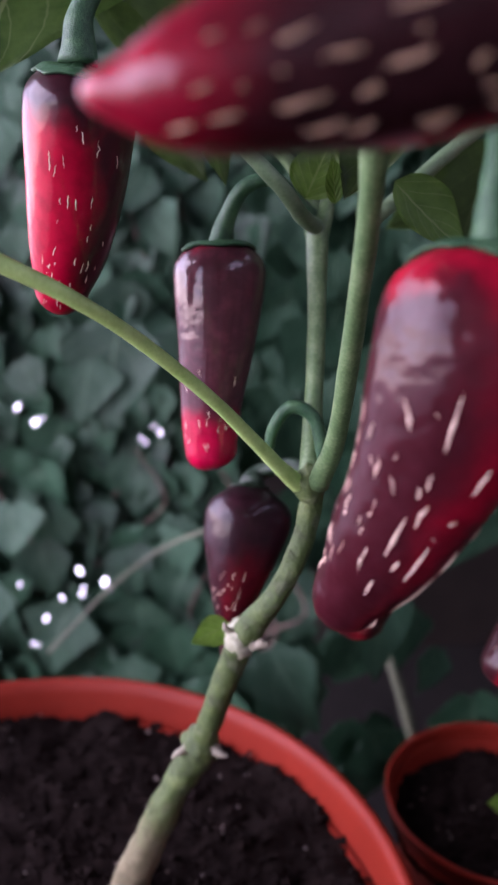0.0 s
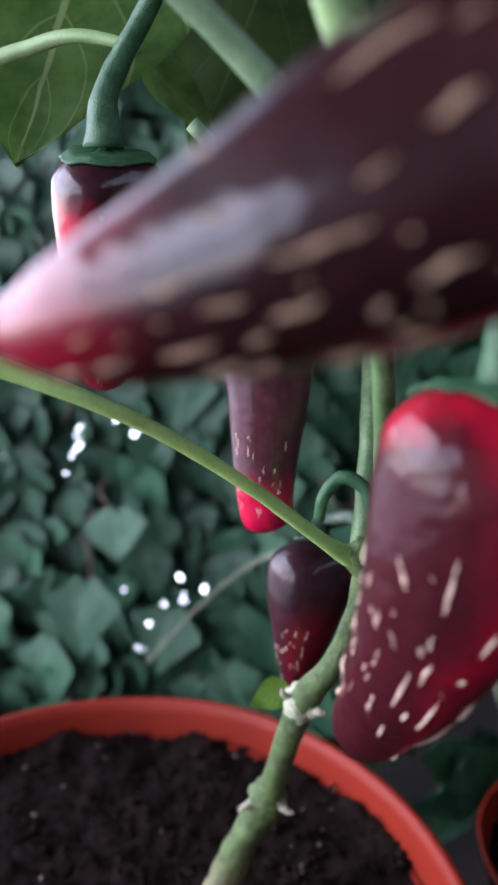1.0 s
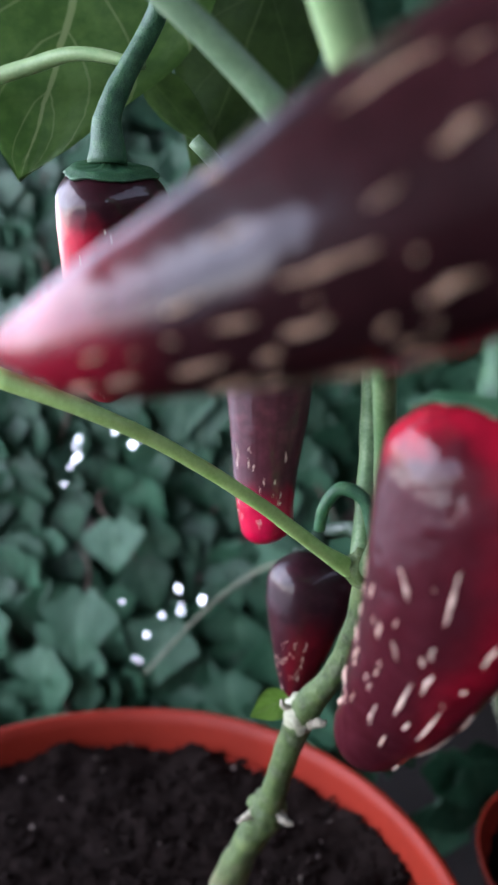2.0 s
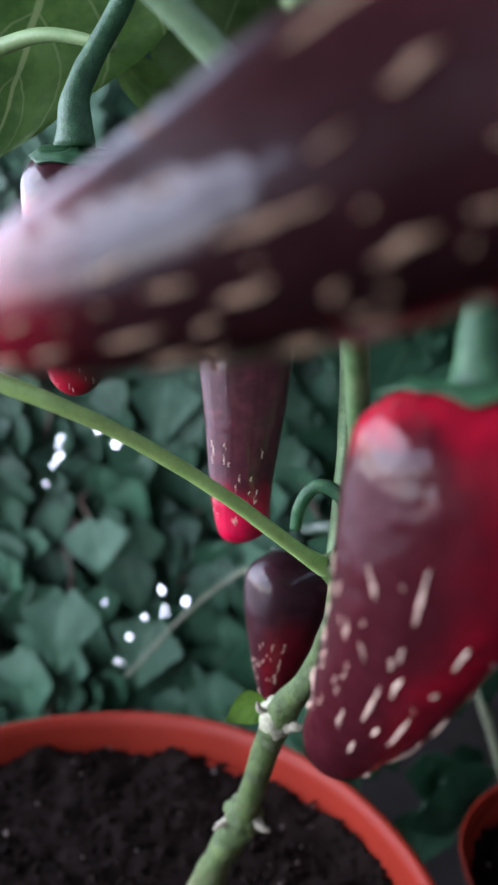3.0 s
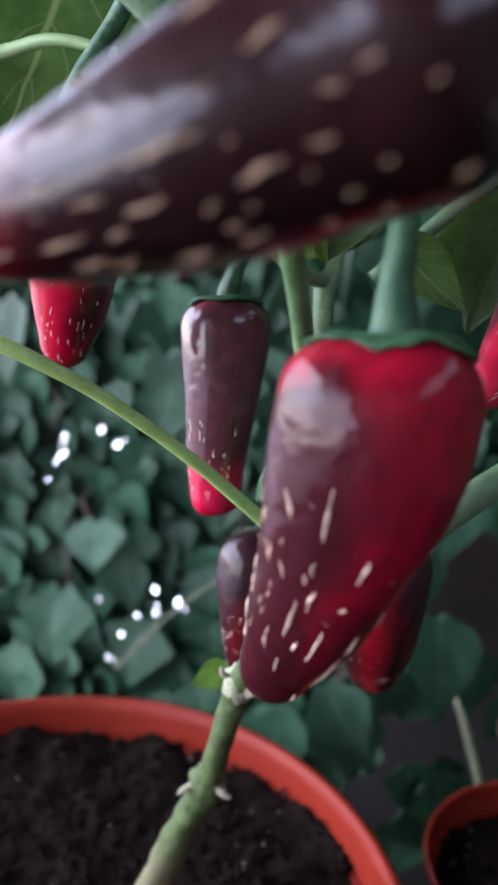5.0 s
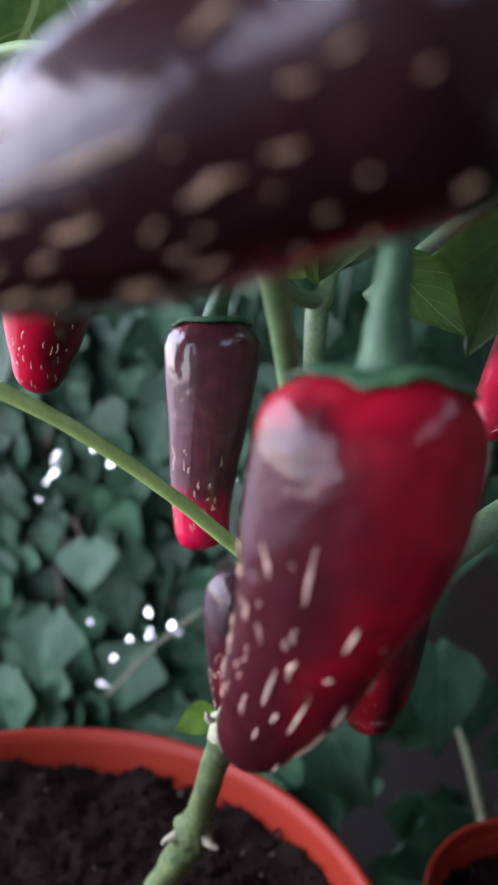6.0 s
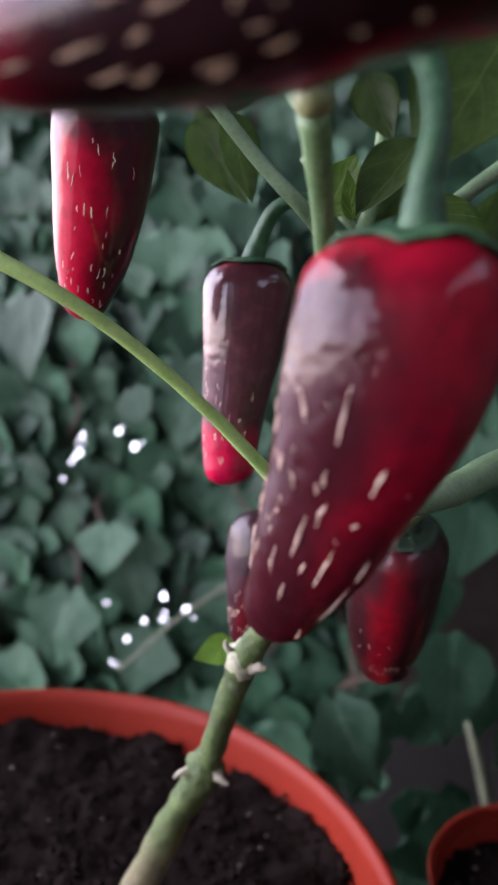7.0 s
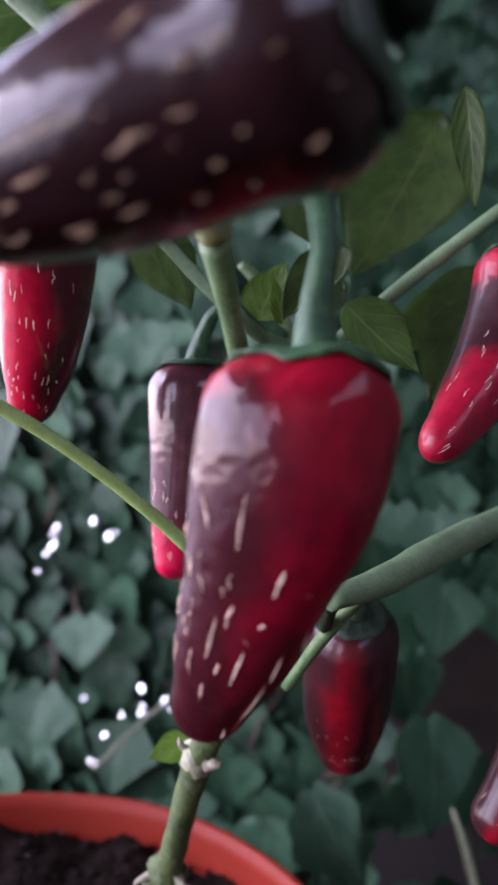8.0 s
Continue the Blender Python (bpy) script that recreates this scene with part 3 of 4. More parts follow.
part("branch", tube([(0.132, 1.455, 0.40), (0.15, 1.47, 0.46), (0.165, 1.48, 0.54), (0.17, 1.50, 0.66)], [0.022, 0.015, 0.014, 0.013], seed=8), M_stem, plant)
part("branch", tube([(0.12, 1.32, -0.07), (0.14, 1.22, 0.01), (0.142, 1.03, 0.155), (0.137, 0.87, 0.262), (0.130, 0.775, 0.33)], [0.020, 0.016, 0.0145, 0.0135, 0.018], seed=7), M_stem, plant)
bm = bmesh.new()
bmesh.ops.create_icosphere(bm, subdivisions=3, radius=0.021 * METRES)
for v in bm.verts:
    v.co *= 1 + 0.12 * noise.noise(v.co * 300)
    v.co += at(0.130, 0.765, 0.338)
part("node", bm, M_knob, plant, "yellow-green swollen fork")
part("branch", tube([(0.128, 0.79, 0.345), (0.10, 0.86, 0.40), (0.03, 0.84, 0.50), (-0.06, 0.79, 0.585), (-0.20, 0.72, 0.70)], [0.018, 0.018, 0.017, 0.015, 0.014], seed=9), M_sage, plant)
part("branch", tube([(0.132, 0.77, 0.345), (0.125, 0.73, 0.42), (0.10, 0.66, 0.50), (0.06, 0.56, 0.60), (0.03, 0.52, 0.68)], [0.018, 0.020, 0.020, 0.019, 0.018], seed=11), M_pale, plant)
part("leaf_stalk", tube([(0.10, 1.355, -0.085), (0.045, 1.28, -0.035), (-0.05, 1.165, 0.06), (-0.155, 1.065, 0.143), (-0.235, 0.995, 0.19), (-0.34, 0.94, 0.236)], [0.018, 0.0125, 0.0105, 0.0105, 0.011, 0.0125], seed=13), M_twig, plant, "long slender green leaf stalk")
part("leaf_stalk", tube([(0.13, 1.34, -0.03), (0.115, 1.33, 0.04), (0.075, 1.33, 0.062), (0.045, 1.34, 0.03), (0.035, 1.36, -0.01)], [0.012, 0.012, 0.012, 0.011, 0.01], seed=14), M_calyx, plant, "short curling green stalk")
part("leaf_stalk", tube([(-0.22, 1.215, 0.74), (-0.33, 1.22, 0.77), (-0.43, 1.24, 0.765), (-0.56, 1.25, 0.74)], [0.008, 0.011, 0.013, 0.013], seed=15), M_pale, plant, "pale arched leaf stalk")
part("leaf_stalk", tube([(0.128, 1.445, 0.407), (0.095, 1.34, 0.395), (0.05, 1.25, 0.42), (-0.03, 1.2, 0.49), (-0.12, 1.12, 0.58)], [0.016, 0.014, 0.013, 0.012, 0.011], seed=16), M_sage, plant)
part("branch", tube([(0.246, 1.15, -0.066), (0.33, 1.24, -0.03), (0.43, 1.36, 0.03), (0.58, 1.5, 0.11)], [0.017, 0.025, 0.028, 0.024], seed=17), M_sage, plant)
part("branch", tube([(0.300, 1.235, -0.05), (0.234, 1.30, -0.123), (0.160, 1.375, -0.225)], [0.010, 0.012, 0.010], seed=19), M_stem, plant, "slim olive green side stem")
part("branch", tube([(0.22, 1.40, 0.40), (0.33, 1.40, 0.50), (0.45, 1.40, 0.60), (0.6, 1.4, 0.72)], [0.014, 0.014, 0.014, 0.013], seed=18), M_sage, plant)

for base, tip, w, mat, face, cup, tag, seed in (
    ((-0.33, 1.372, 1.16), (-0.455, 1.275, 0.585), 0.52, M_leaf_broad, (0.1, -1, 0.0), 0.12, "broad green chilli leaf seen from below", 1.0),
    ((-0.042, 1.629, 1.148), (-0.216, 1.536, 0.66), 0.30, M_leaf_shade, (0.2, -1, 0.1), 0.2, "shaded green chilli leaf", 2.0),
    ((-0.289, 1.448, 0.839), (-0.150, 1.463, 0.68), 0.085, M_leaf_shade, (0.2, -1, 0.3), 0.3, "small green leaf", 3.0),
    ((-0.087, 1.279, 0.587), (-0.043, 1.326, 0.444), 0.075, M_leaf_shade, (0.5, -1, 0.1), 0.4, "", 4.0),
    ((-0.195, 1.438, 0.652), (-0.08, 1.468, 0.500), 0.10, M_leaf_shade, (-0.3, -1, 0.1), 0.3, "", 5.0),
    ((0.241, 1.272, 0.535), (0.152, 1.213, 0.381), 0.11, M_leaf_shade, (-0.3, -1, 0.4), 0.3, "", 6.0),
    ((0.135, 1.345, 0.692), (0.195, 1.363, 0.575), 0.085, M_leaf_shade, (-0.2, -1, 0.2), 0.3, "", 7.0),
    ((0.245, 1.299, 0.442), (0.374, 1.311, 0.321), 0.11, M_leaf_broad, (0.1, -1, 0.3), 0.35, "", 8.0),
    ((0.455, 1.313, 0.861), (0.478, 1.369, 0.644), 0.065, M_leaf_broad, (-0.4, -1, 0.0), 0.35, "", 9.0),
    ((0.431, 1.599, 0.982), (0.243, 1.554, 0.585), 0.30, M_leaf_shade, (-0.1, -1, 0.1), 0.15, "broad olive green chilli leaf", 10.0),
    ((0.142, 1.262, 0.396), (0.132, 1.206, 0.458), 0.03, M_leaf_young, (0.0, -1, 0.1), 0.3, "", 11.0),
    ((-0.041, 1.53, -0.363), (-0.114, 1.5, -0.395), 0.062, M_leaf_young, (0.1, -1, 0.4), 0.25, "small bright green young leaf", 12.0),
    ((0.527, 1.624, 0.646), (0.411, 1.605, 0.328), 0.19, M_leaf_shade, (-0.2, -1, 0.2), 0.25, "", 13.0),
    ((0.232, 1.5, 0.57), (0.154, 1.5, 0.471), 0.075, M_leaf_shade, (0.2, -1, 0.2), 0.3, "", 14.0),
    ((0.577, 1.7, 0.608), (0.294, 1.65, 0.454), 0.19, M_leaf_shade, (0.1, -1, 0.6), 0.25, "", 15.0),
    ((0.093, 1.276, 0.405), (0.140, 1.269, 0.510), 0.09, M_leaf_young, (0.1, -1, 0.1), 0.3, "", 16.0),
):
    leaf_mesh("leaf", base, tip, w, mat, plant, face, cup, label=tag, seed=seed)

# ---- the peppers ----
LEFTWARD, UPWARD = (-1, 0, 0), (0, 0, 1)
BIG = Fruit(((0.248, 0.767, 0.170), (0.221, 0.771, 0.039), (0.169, 0.854, -0.106), (0.102, 0.960, -0.220)), (0.097, 0.105, 0.100, 0.080, 0.069, 0.046), LEFTWARD, 0.05, 1.0, 0.16)
BIG_MARKS = [(0.31, -44, 0.369, -52, 7.3), (0.258, -73, 0.385, -74, 5.1), (0.473, -48, 0.512, -55, 4.7), (0.467, -69, 0.493, -70, 4.7), (0.431, -74, 0.47, -74, 4.6), (0.385, -106, 0.454, -105, 5),
             (0.653, -51, 0.734, -55, 6.3), (0.538, -69, 0.656, -68, 5.9), (0.496, -79, 0.561, -79, 5.8), (0.646, -81, 0.682, -81, 4.6), (0.724, -71, 0.786, -73, 5.4), (0.587, -97, 0.702, -96, 3.3),
             (0.516, -106, 0.532, -102, 3.8), (0.698, 3, 0.754, 0, 4.3)]
BIG_SMALL = [(0.581, -16, 0.627, -17, 3.4), (0.45, -35, 0.506, -36, 4.7), (0.799, -1, 0.868, 13, 3.8), (0.388, -24, 0.441, -21, 3.1), (0.565, -93, 0.574, -99, 2.7), (0.421, -46, 0.441, -47, 2.5),
             (0.6, -36, 0.627, -36, 2.8), (0.434, -130, 0.434, -125, 3.4), (0.542, -149, 0.617, -155, 2.4), (0.675, -127, 0.855, -133, 3.7), (0.858, -117, 0.913, -121, 4.8), (0.597, -129, 0.679, -132, 3),
             (0.313, -63, 0.323, -64, 2.7)]
pepper(BIG, M_big, "large glossy half-ripe red and purple-brown chilli pepper with pale corky cracks", BIG_MARKS + BIG_SMALL, 0.00075,
       [(0.248, 0.768, 0.174), (0.247, 0.767, 0.205), (0.246, 0.763, 0.25), (0.252, 0.765, 0.31), (0.240, 0.785, 0.385), (0.205, 0.80, 0.44), (0.15, 0.80, 0.43), (0.13, 0.775, 0.36)], [0.038, 0.025, 0.0175, 0.0150, 0.0165, 0.017, 0.017, 0.015], 18, (0.35, 0.8, -45, 25), 1, 1.1)
NEAR = Fruit(((0.295, 0.457, 0.343), (0.076, 0.511, 0.256), (-0.083, 0.472, 0.198), (-0.101, 0.473, 0.224)), (0.116, 0.092, 0.084, 0.058, 0.039, 0.014), UPWARD, 0.03, 0.5)
NEAR_MARKS = [(0.395, -108, 0.284, -109, 5.8), (0.532, -103, 0.473, -101, 5.3), (0.483, -118, 0.424, -118, 5.8), (0.411, -130, 0.349, -128, 5.7), (0.552, -139, 0.47, -136, 5.5), (0.444, -140, 0.411, -138, 5.3),
              (0.656, -142, 0.594, -138, 4.2), (0.734, -155, 0.672, -144, 3.8), (0.679, -119, 0.636, -116, 4.2), (0.571, -90, 0.535, -89, 4), (0.64, -84, 0.6, -84, 3.5), (0.45, -80, 0.395, -83, 4.9),
              (0.287, -97, 0.252, -95, 6), (0.274, -132, 0.216, -131, 6.7), (0.225, -91, 0.17, -90, 6.5), (0.284, -60, 0.177, -58, 5.9), (0.434, -42, 0.405, -48, 4.6), (0.268, -117, 0.258, -117, 4),
              (0.519, -158, 0.45, -153, 4.2), (0.369, -170, 0.33, -163, 4.7), (0.45, -164, 0.421, -155, 3.5), (0.542, -119, 0.525, -118, 3.9)]
NEAR_SMALL = [(0.6, -122, 0.584, -121, 3.5), (0.369, -120, 0.356, -119, 2.3), (0.317, -138, 0.297, -137, 3.2), (0.177, -68, 0.147, -69, 5.2), (0.196, -130, 0.167, -132, 6), (0.167, -117, 0.144, -117, 6.7),
              (0.131, -115, 0.108, -115, 6), (0.18, -155, 0.163, -154, 5.5), (0.137, -147, 0.128, -146, 5.3), (0.079, -128, 0.069, -128, 6.5), (0.085, -163, 0.062, -162, 4.1), (0.212, -168, 0.196, -168, 4.2),
              (0.307, -150, 0.281, -150, 4.2), (0.379, -162, 0.327, -161, 4.4), (0.3, -161, 0.261, -159, 4.3), (0.317, -140, 0.304, -139, 3.5), (0.274, -144, 0.261, -144, 3.5), (0.467, -158, 0.434, -163, 4.6),
              (0.043, -148, 0.033, -149, 3.3), (0.154, -172, 0.141, -172, 3.2), (0.206, -140, 0.196, -140, 2.7)]
pepper(NEAR, M_near, "dark purple chilli pepper with red tip and tan corky cracks", NEAR_MARKS + [(a, b, c, d, w * 0.65) for a, b, c, d, w in NEAR_SMALL], 0.00072,
       [(0.318, 0.450, 0.352), (0.345, 0.46, 0.38), (0.375, 0.47, 0.42), (0.36, 0.52, 0.5), (0.26, 0.6, 0.56), (0.09, 0.62, 0.55)], [0.034, 0.024, 0.021, 0.021, 0.02, 0.018], 0, seed=2, calyx_size=0.5, calyx_mat=M_calyx_shade, cork=M_cork)
MID = Fruit(((-0.057, 1.433, 0.363), (-0.051, 1.442, 0.198), (-0.088, 1.475, 0.034), (-0.069, 1.496, -0.051)), (0.089, 0.086, 0.077, 0.065, 0.056, 0.050), LEFTWARD, 0.05, 2.0)
pepper(MID, M_mid, "slim glossy purple chilli pepper ripening red at its tip", [], 0.001,
       [(-0.054, 1.431, 0.370), (-0.042, 1.425, 0.415), (-0.01, 1.40, 0.465), (0.05, 1.40, 0.48), (0.12, 1.45, 0.43)], [0.024, 0.017, 0.014, 0.013, 0.013], 26, (0.45, 0.8, -130, -30), 3, 0.9)
LOW = Fruit(((-0.001, 1.669, -0.100), (-0.009, 1.651, -0.205), (-0.035, 1.648, -0.323), (-0.056, 1.640, -0.460)), (0.052, 0.096, 0.092, 0.071, 0.047, 0.014), LEFTWARD, 0.08, 3.0)
pepper(LOW, M_low, "dark purple chilli pepper with a dull red patch behind the stem", [], 0.001,
       [(0.004, 1.680, -0.098), (0.02, 1.72, -0.07), (0.09, 1.66, -0.05), (0.115, 1.37, -0.06)], [0.03, 0.018, 0.016, 0.016], 24, (0.5, 0.9, -110, -30), 4, 0.2, M_calyx_shade)
LEFT = Fruit(((-0.250, 1.133, 0.550), (-0.273, 1.198, 0.421), (-0.282, 1.232, 0.305), (-0.329, 1.298, 0.225)), (0.082, 0.086, 0.081, 0.073, 0.063, 0.042), LEFTWARD, 0.05, 4.0)
pepper(LEFT, M_left, "glossy bright red chilli pepper with purple shoulder", [], 0.001,
       [(-0.252, 1.128, 0.558), (-0.245, 1.115, 0.625), (-0.215, 1.115, 0.685), (-0.165, 1.10, 0.755), (-0.12, 1.02, 0.80), (-0.10, 0.80, 0.62)], [0.030, 0.019, 0.016, 0.015, 0.015, 0.013], 40, (0.15, 0.9, -150, -60), 5)
RIGHT = Fruit(((0.271, 1.529, -0.106), (0.256, 1.644, -0.248), (0.246, 1.734, -0.350), (0.253, 1.763, -0.444)), (0.088, 0.092, 0.095, 0.091, 0.078, 0.054), LEFTWARD, 0.05, 5.0)
pepper(RIGHT, M_right, "deep red chilli pepper with dark sides", [], 0.001,
       [(0.272, 1.526, -0.10), (0.282, 1.50, -0.07), (0.27, 1.44, -0.07), (0.23, 1.3, -0.11), (0.245, 1.17, -0.07)], [0.03, 0.017, 0.014, 0.014, 0.014], 16, (0.4, 0.85, -130, -50), 6, 0.3, M_calyx_shade)
FAR = Fruit(((0.566, 1.371, 0.553), (0.536, 1.350, 0.395), (0.469, 1.305, 0.266), (0.388, 1.228, 0.164)), (0.087, 0.081, 0.073, 0.064, 0.056, 0.038), LEFTWARD, 0.05, 6.0)
pepper(FAR, M_far, "red chilli pepper striped with dark purple", [], 0.001,
       [(0.566, 1.372, 0.558), (0.570, 1.375, 0.61), (0.57, 1.385, 0.66), (0.56, 1.395, 0.69)], [0.03, 0.018, 0.016, 0.016], 20, (0.4, 0.95, -150, -40), 7)
CORNER = Fruit(((0.635, 1.617, -0.190), (0.644, 1.637, -0.290), (0.603, 1.652, -0.400), (0.530, 1.650, -0.523)), (0.073, 0.070, 0.065, 0.059, 0.056, 0.054), LEFTWARD, 0.05, 7.0)
pepper(CORNER, M_right, "deep red chilli pepper with pale flecks hanging low", [], 0.001,
       [(0.635, 1.617, -0.185), (0.64, 1.61, -0.13), (0.635, 1.58, -0.02), (0.57, 1.49, 0.10)], [0.03, 0.018, 0.016, 0.016], 24, (0.4, 0.95, -150, -20), 8)

# ---- ivy ----
ivy = empty("ivy", at(-0.3, 4.3, -2.0), "dense dark green ivy covering the wall", "ivy")


def ivy_blade(seed, lobes):
    """A heart-shaped blade one unit long, hanging along -z, facing -y."""
    rng = random.Random(seed)
    verts, faces, uvs = [], [], []
    nu, nv = 8, 18
    for k in range(nv + 1):
        v = k / nv
        half = 0.56 * max(math.sin(math.pi * (0.06 + 0.94 * v) ** 0.6), 0.0) ** 0.95 * (1 - 0.28 * v) * (1 + lobes * 0.35 * math.cos((v - 0.24) * 13) * (1 - v))
        half = max(half * (1 + 0.14 * noise.noise(Vector((seed * 3.1, v * 2.2, 0.5)))), 0.012)
        for j in range(nu + 1):
            w = 2 * j / nu - 1
            back = 0.11 * (1 - v) ** 3 * math.sin(math.pi * min(1, abs(w) * 1.05)) ** 0.8
            x = half * w * (1 + 0.10 * noise.noise(Vector((seed * 1.7 + (5 if w > 0 else 0), v * 2.6, 2.5))))
            y = -0.16 * half * abs(w) ** 1.5 + 0.22 * (v - 0.35) ** 2 + 0.05 * noise.noise(Vector((w * 1.6 + seed, v * 3, seed * 0.7)))
            verts.append((x, y, -v + back))
            uvs.append((0.5 + 0.5 * w, v))
    for k in range(nv):
        for j in range(nu):
            a = k * (nu + 1) + j
            faces.append((a, a + nu + 1, a + nu + 2, a + 1))
    me = bpy.data.meshes.new("leaf")
    me.from_pydata(verts, [], faces)
    layer = me.uv_layers.new(name="blade")
    for loop in me.loops:
        layer.data[loop.index].uv = uvs[loop.vertex_index]
    for p in me.polygons:
        p.use_smooth = True
    me.materials.append(M_ivy)
    return me


BLADES = [ivy_blade(k + 1, lob) for k, lob in enumerate((0.08, 0.25, 0.45, 0.15, 0.35, 0.05))]
rng = random.Random(11)


def hang(centre, size, lean, twist, roll, wide=1.0):
    """A leaf's pose: its stalk end at centre in the plan."""
    m = PLAN @ Matrix.Translation(centre) @ Euler((radians(lean), radians(roll), radians(twist))).to_matrix().to_4x4()
    return m @ Matrix.Diagonal((size * wide, size, size, 1))


def ivy_depth(x, z):
    return 4.15 - 0.75 * max(0.0, min(1.0, (x - 0.0) / 0.7)) + 0.15 * noise.noise(Vector((x * 0.9, z * 0.9, 3.3))) - 0.25 * max(0.0, -0.6 - z)


def turned_by(x):
    """Leaves face left, and on the right turn from the light, to darken there."""
    return rng.uniform(-26, 26) + 22 * max(0.0, min(1.0, (x + 0.15) / 0.5)) - 8


def ivy_leaf(m, k):
    ob = new("leaf", BLADES[k % len(BLADES)])
    ob.parent = ivy
    ob.matrix_parent_inverse = ivy.matrix_world.inverted()
    ob.matrix_basis = m
    return ob


KEY = [((-0.651, 3.8, 0.56), (-0.723, 3.75, 0.05), 0.53), ((0.094, 3.014, -0.90), (0.3, 3.0, -1.17), 0.30), ((0.198, 3.141, -0.95), (0.169, 3.1, -1.24), 0.25),
       ((0.58, 3.3, -0.05), (0.525, 3.25, -0.36), 0.33), ((0.516, 3.281, -0.60), (0.561, 3.2, -0.93), 0.30), ((-0.932, 3.614, 1.17), (-0.899, 3.6, 0.88), 0.36),
       ((-1.498, 3.33, 0.74), (-1.444, 3.3, 0.32), 0.36), ((-0.789, 3.788, 0.40), (-0.824, 3.75, 0.08), 0.33), ((-1.332, 3.751, -0.67), (-1.362, 3.7, -1.06), 0.38),
       ((0.53, 3.2, -0.6), (0.514, 3.15, -1.0), 0.33), ((0.093, 2.98, -0.83), (0.269, 2.95, -1.14), 0.25), ((-1.245, 4.0, -0.33), (-1.215, 3.95, -0.61), 0.37),
       ((0.173, 3.1, -0.85), (0.114, 3.05, -1.19), 0.22), ((0.513, 3.1, 1.56), (0.421, 3.05, 1.33), 0.36), ((0.515, 3.2, 1.25), (0.512, 3.15, 1.07), 0.24)]
for k, (a, b, w) in enumerate(KEY):
    a, b = Vector(a), Vector(b)
    d = b - a
    roll = -math.degrees(math.atan2(-d.x, -d.z))
    lean = math.degrees(math.atan2(-d.y, -d.z))
    ivy_leaf(hang(a, d.length, -lean, rng.uniform(-14, 14) + (16 if a.x > 0 else -6), -roll, w / d.length / 1.05), k)

count = 0
for layer, (number, back, lo, hi) in enumerate(((150, 0.0, 0.20, 0.36), (150, 0.06, 0.24, 0.42))):
    for k in range(number):
        x, z = rng.uniform(-2.3, 1.25), rng.uniform(-1.7, 2.2)
        if x > -0.05 and z < 0.1 and rng.random() < 0.72:
            continue
        y = ivy_depth(x, z) + back + rng.uniform(-0.05, 0.06)
        ivy_leaf(hang(Vector((x, y, z)), rng.uniform(lo, hi), rng.uniform(0, 32), turned_by(x), rng.uniform(-26, 26), rng.uniform(0.85, 1.1)), rng.randrange(6))

for k in range(34):
    x, z = rng.uniform(-2.2, 0.1), rng.uniform(-1.9, -0.85)
    ivy_leaf(hang(Vector((x, ivy_depth(x, z) + rng.uniform(-0.1, 0.1), z)), rng.uniform(0.26, 0.42), rng.uniform(-10, 30), turned_by(x), rng.uniform(-26, 26)), rng.randrange(6))

verts, faces, uvs = [], [], []
for k in range(2700):
    x, z = (rng.uniform(-2.7, 3.8), rng.uniform(-2.8, 5.0)) if k < 2300 else (rng.uniform(-2.3, 0.6), rng.uniform(-1.7, 2.2))
    inside = -2.3 < x < 1.25 and -1.7 < z < 2.2
    if x > -0.05 and z < 0.1 and rng.random() < 0.8:
        continue
    y = ivy_depth(x, z) + (0.24 if inside and k < 2300 else 0.09) + rng.uniform(-0.04, 0.06)
    m = hang(Vector((x, y, z)), rng.uniform(0.22, 0.42), rng.uniform(-10, 30), turned_by(x), rng.uniform(-26, 26))
    src, i = BLADES[rng.randrange(6)], len(verts)
    verts += [m @ v.co for v in src.vertices]
    faces += [tuple(i + q for q in p.vertices) for p in src.polygons]
    uvs += [src.uv_layers[0].data[l].uv.copy() for p in src.polygons for l in p.loop_indices]
me = bpy.data.meshes.new("leaves")
me.from_pydata(verts, [], faces)
layer = me.uv_layers.new(name="blade")
for d, q in zip(layer.data, uvs):
    d.uv = q
for p in me.polygons:
    p.use_smooth = True
me.materials.append(M_ivy)
far_leaves = new("leaves", me)
far_leaves.parent = ivy
far_leaves.matrix_parent_inverse = ivy.matrix_world.inverted()
tagged(far_leaves, kind="stuff")

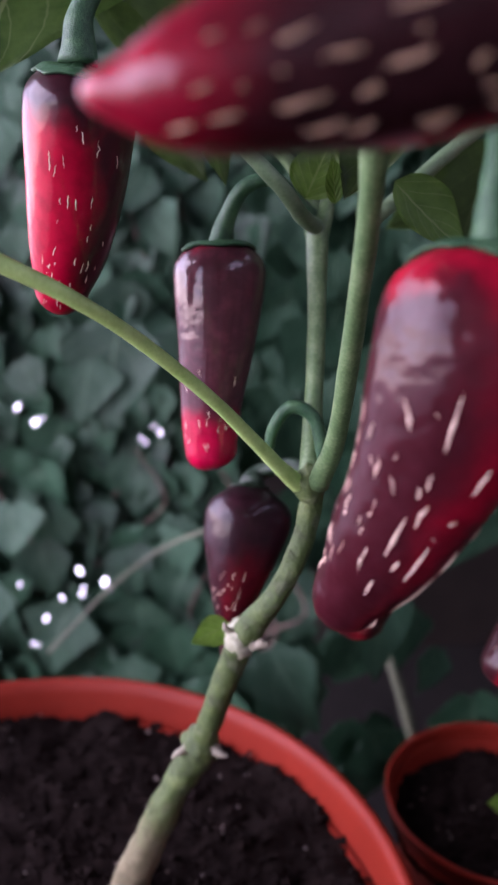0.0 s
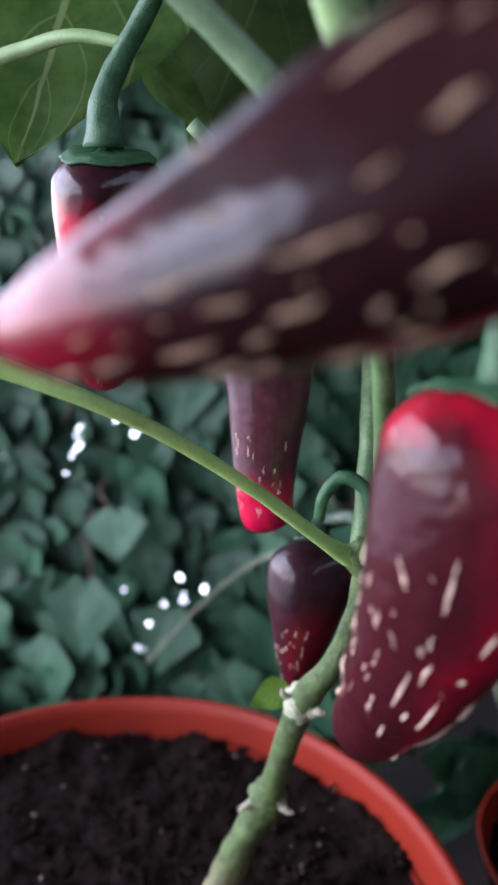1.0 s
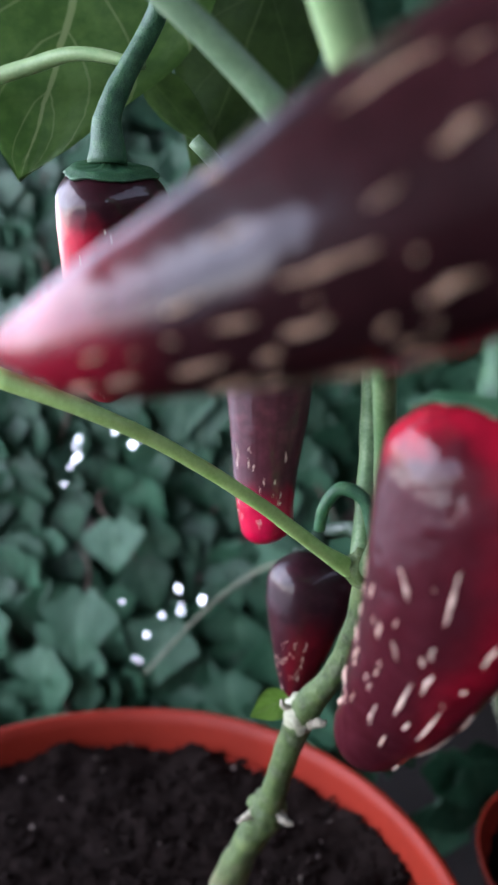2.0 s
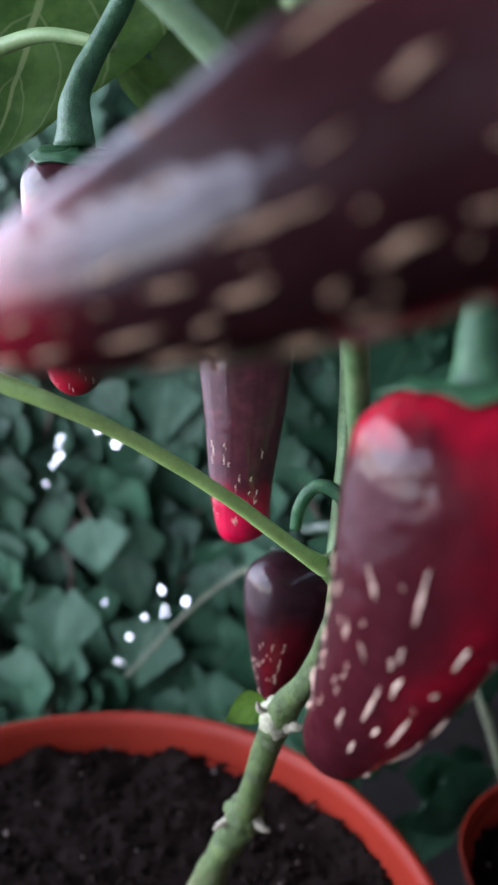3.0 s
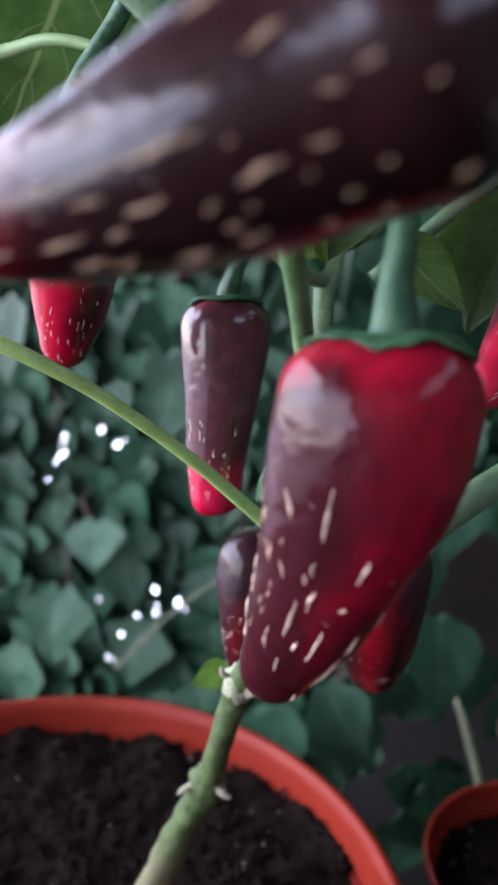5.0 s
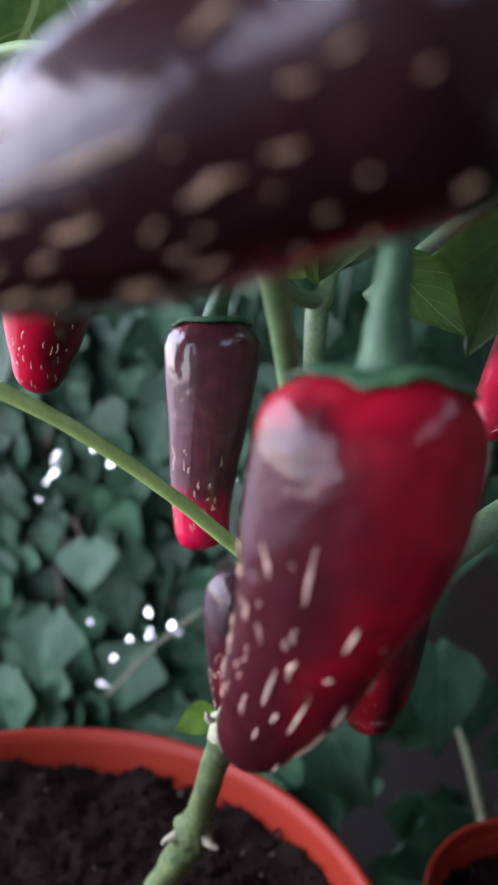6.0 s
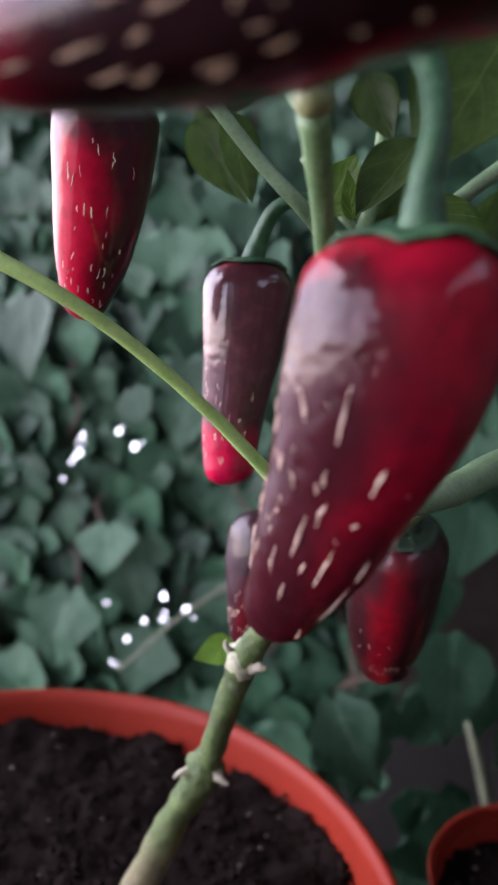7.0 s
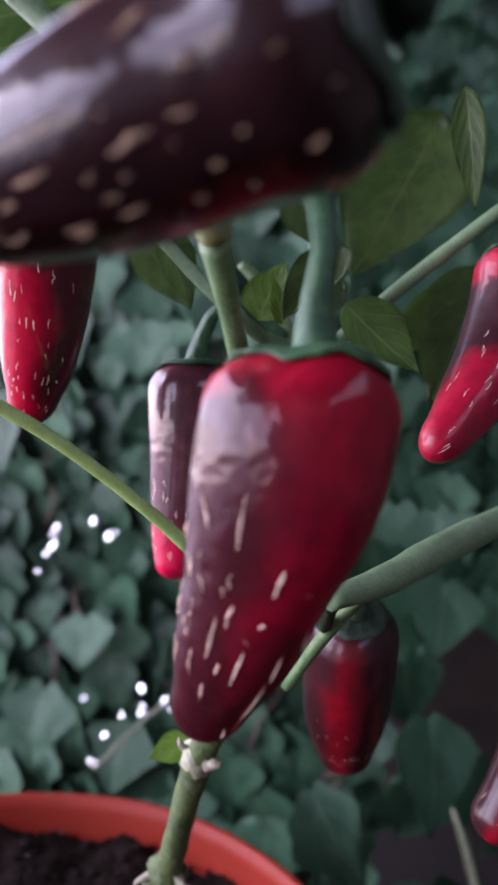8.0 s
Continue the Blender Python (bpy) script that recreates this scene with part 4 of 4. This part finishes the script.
for k in range(24):
    x, z = rng.uniform(-2.0, 0.0), rng.uniform(-1.9, 1.0)
    pts = [(x, ivy_depth(x, z) + 0.25, z)]
    for j in range(4):
        x, z = x + rng.uniform(-0.22, 0.22), z + rng.uniform(0.12, 0.4)
        pts.append((x, ivy_depth(x, z) + rng.uniform(0.0, 0.22), z))
    part("vine", tube(pts, [0.011, 0.011, 0.010, 0.009, 0.006], per=4, sides=7, rough=0.1, seed=k), M_vine, ivy, "thin brown ivy stem")
part("vine", tube([(-0.15, 3.05, -0.34), (-0.38, 3.28, -0.46), (-0.6, 3.26, -0.63), (-0.84, 3.2, -0.88)], [0.007, 0.009, 0.009, 0.007], seed=31), M_vine_green, ivy, "pale green ivy shoot")
part("vine", tube([(0.66, 3.6, -1.0), (0.72, 3.6, -1.2), (0.80, 3.6, -1.5)], [0.024, 0.026, 0.026], seed=32), M_vine_green, ivy, "thicker grey-green ivy stem")

# ---- sky glints among the ivy, as added blobs ----
FACING = Vector((-0.38, -0.80, 0.45)).to_track_quat("-Y", "Z").to_matrix()  # the stand-in blobs tilt so that they mirror the open sky
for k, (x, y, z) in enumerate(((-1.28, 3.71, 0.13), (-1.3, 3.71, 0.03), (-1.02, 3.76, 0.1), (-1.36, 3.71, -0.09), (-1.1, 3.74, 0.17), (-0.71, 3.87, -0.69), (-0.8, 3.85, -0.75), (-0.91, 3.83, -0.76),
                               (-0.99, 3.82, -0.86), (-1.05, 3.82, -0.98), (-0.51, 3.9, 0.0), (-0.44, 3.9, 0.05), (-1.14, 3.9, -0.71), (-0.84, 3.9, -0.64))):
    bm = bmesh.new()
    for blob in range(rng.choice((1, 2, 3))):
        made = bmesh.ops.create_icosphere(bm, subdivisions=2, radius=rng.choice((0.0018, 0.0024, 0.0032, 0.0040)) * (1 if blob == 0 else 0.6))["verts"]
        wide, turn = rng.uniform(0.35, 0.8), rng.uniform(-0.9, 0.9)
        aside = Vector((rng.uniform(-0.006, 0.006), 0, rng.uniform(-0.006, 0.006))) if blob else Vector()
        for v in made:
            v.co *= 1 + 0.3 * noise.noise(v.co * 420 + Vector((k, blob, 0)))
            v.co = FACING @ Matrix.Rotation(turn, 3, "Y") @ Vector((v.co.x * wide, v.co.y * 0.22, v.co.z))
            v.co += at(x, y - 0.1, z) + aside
    tagged(finish("sky_glint", bm, M_glint), "white mirror blob standing in for a sky glint among the ivy", "dew drop", "dew drops on the ivy")
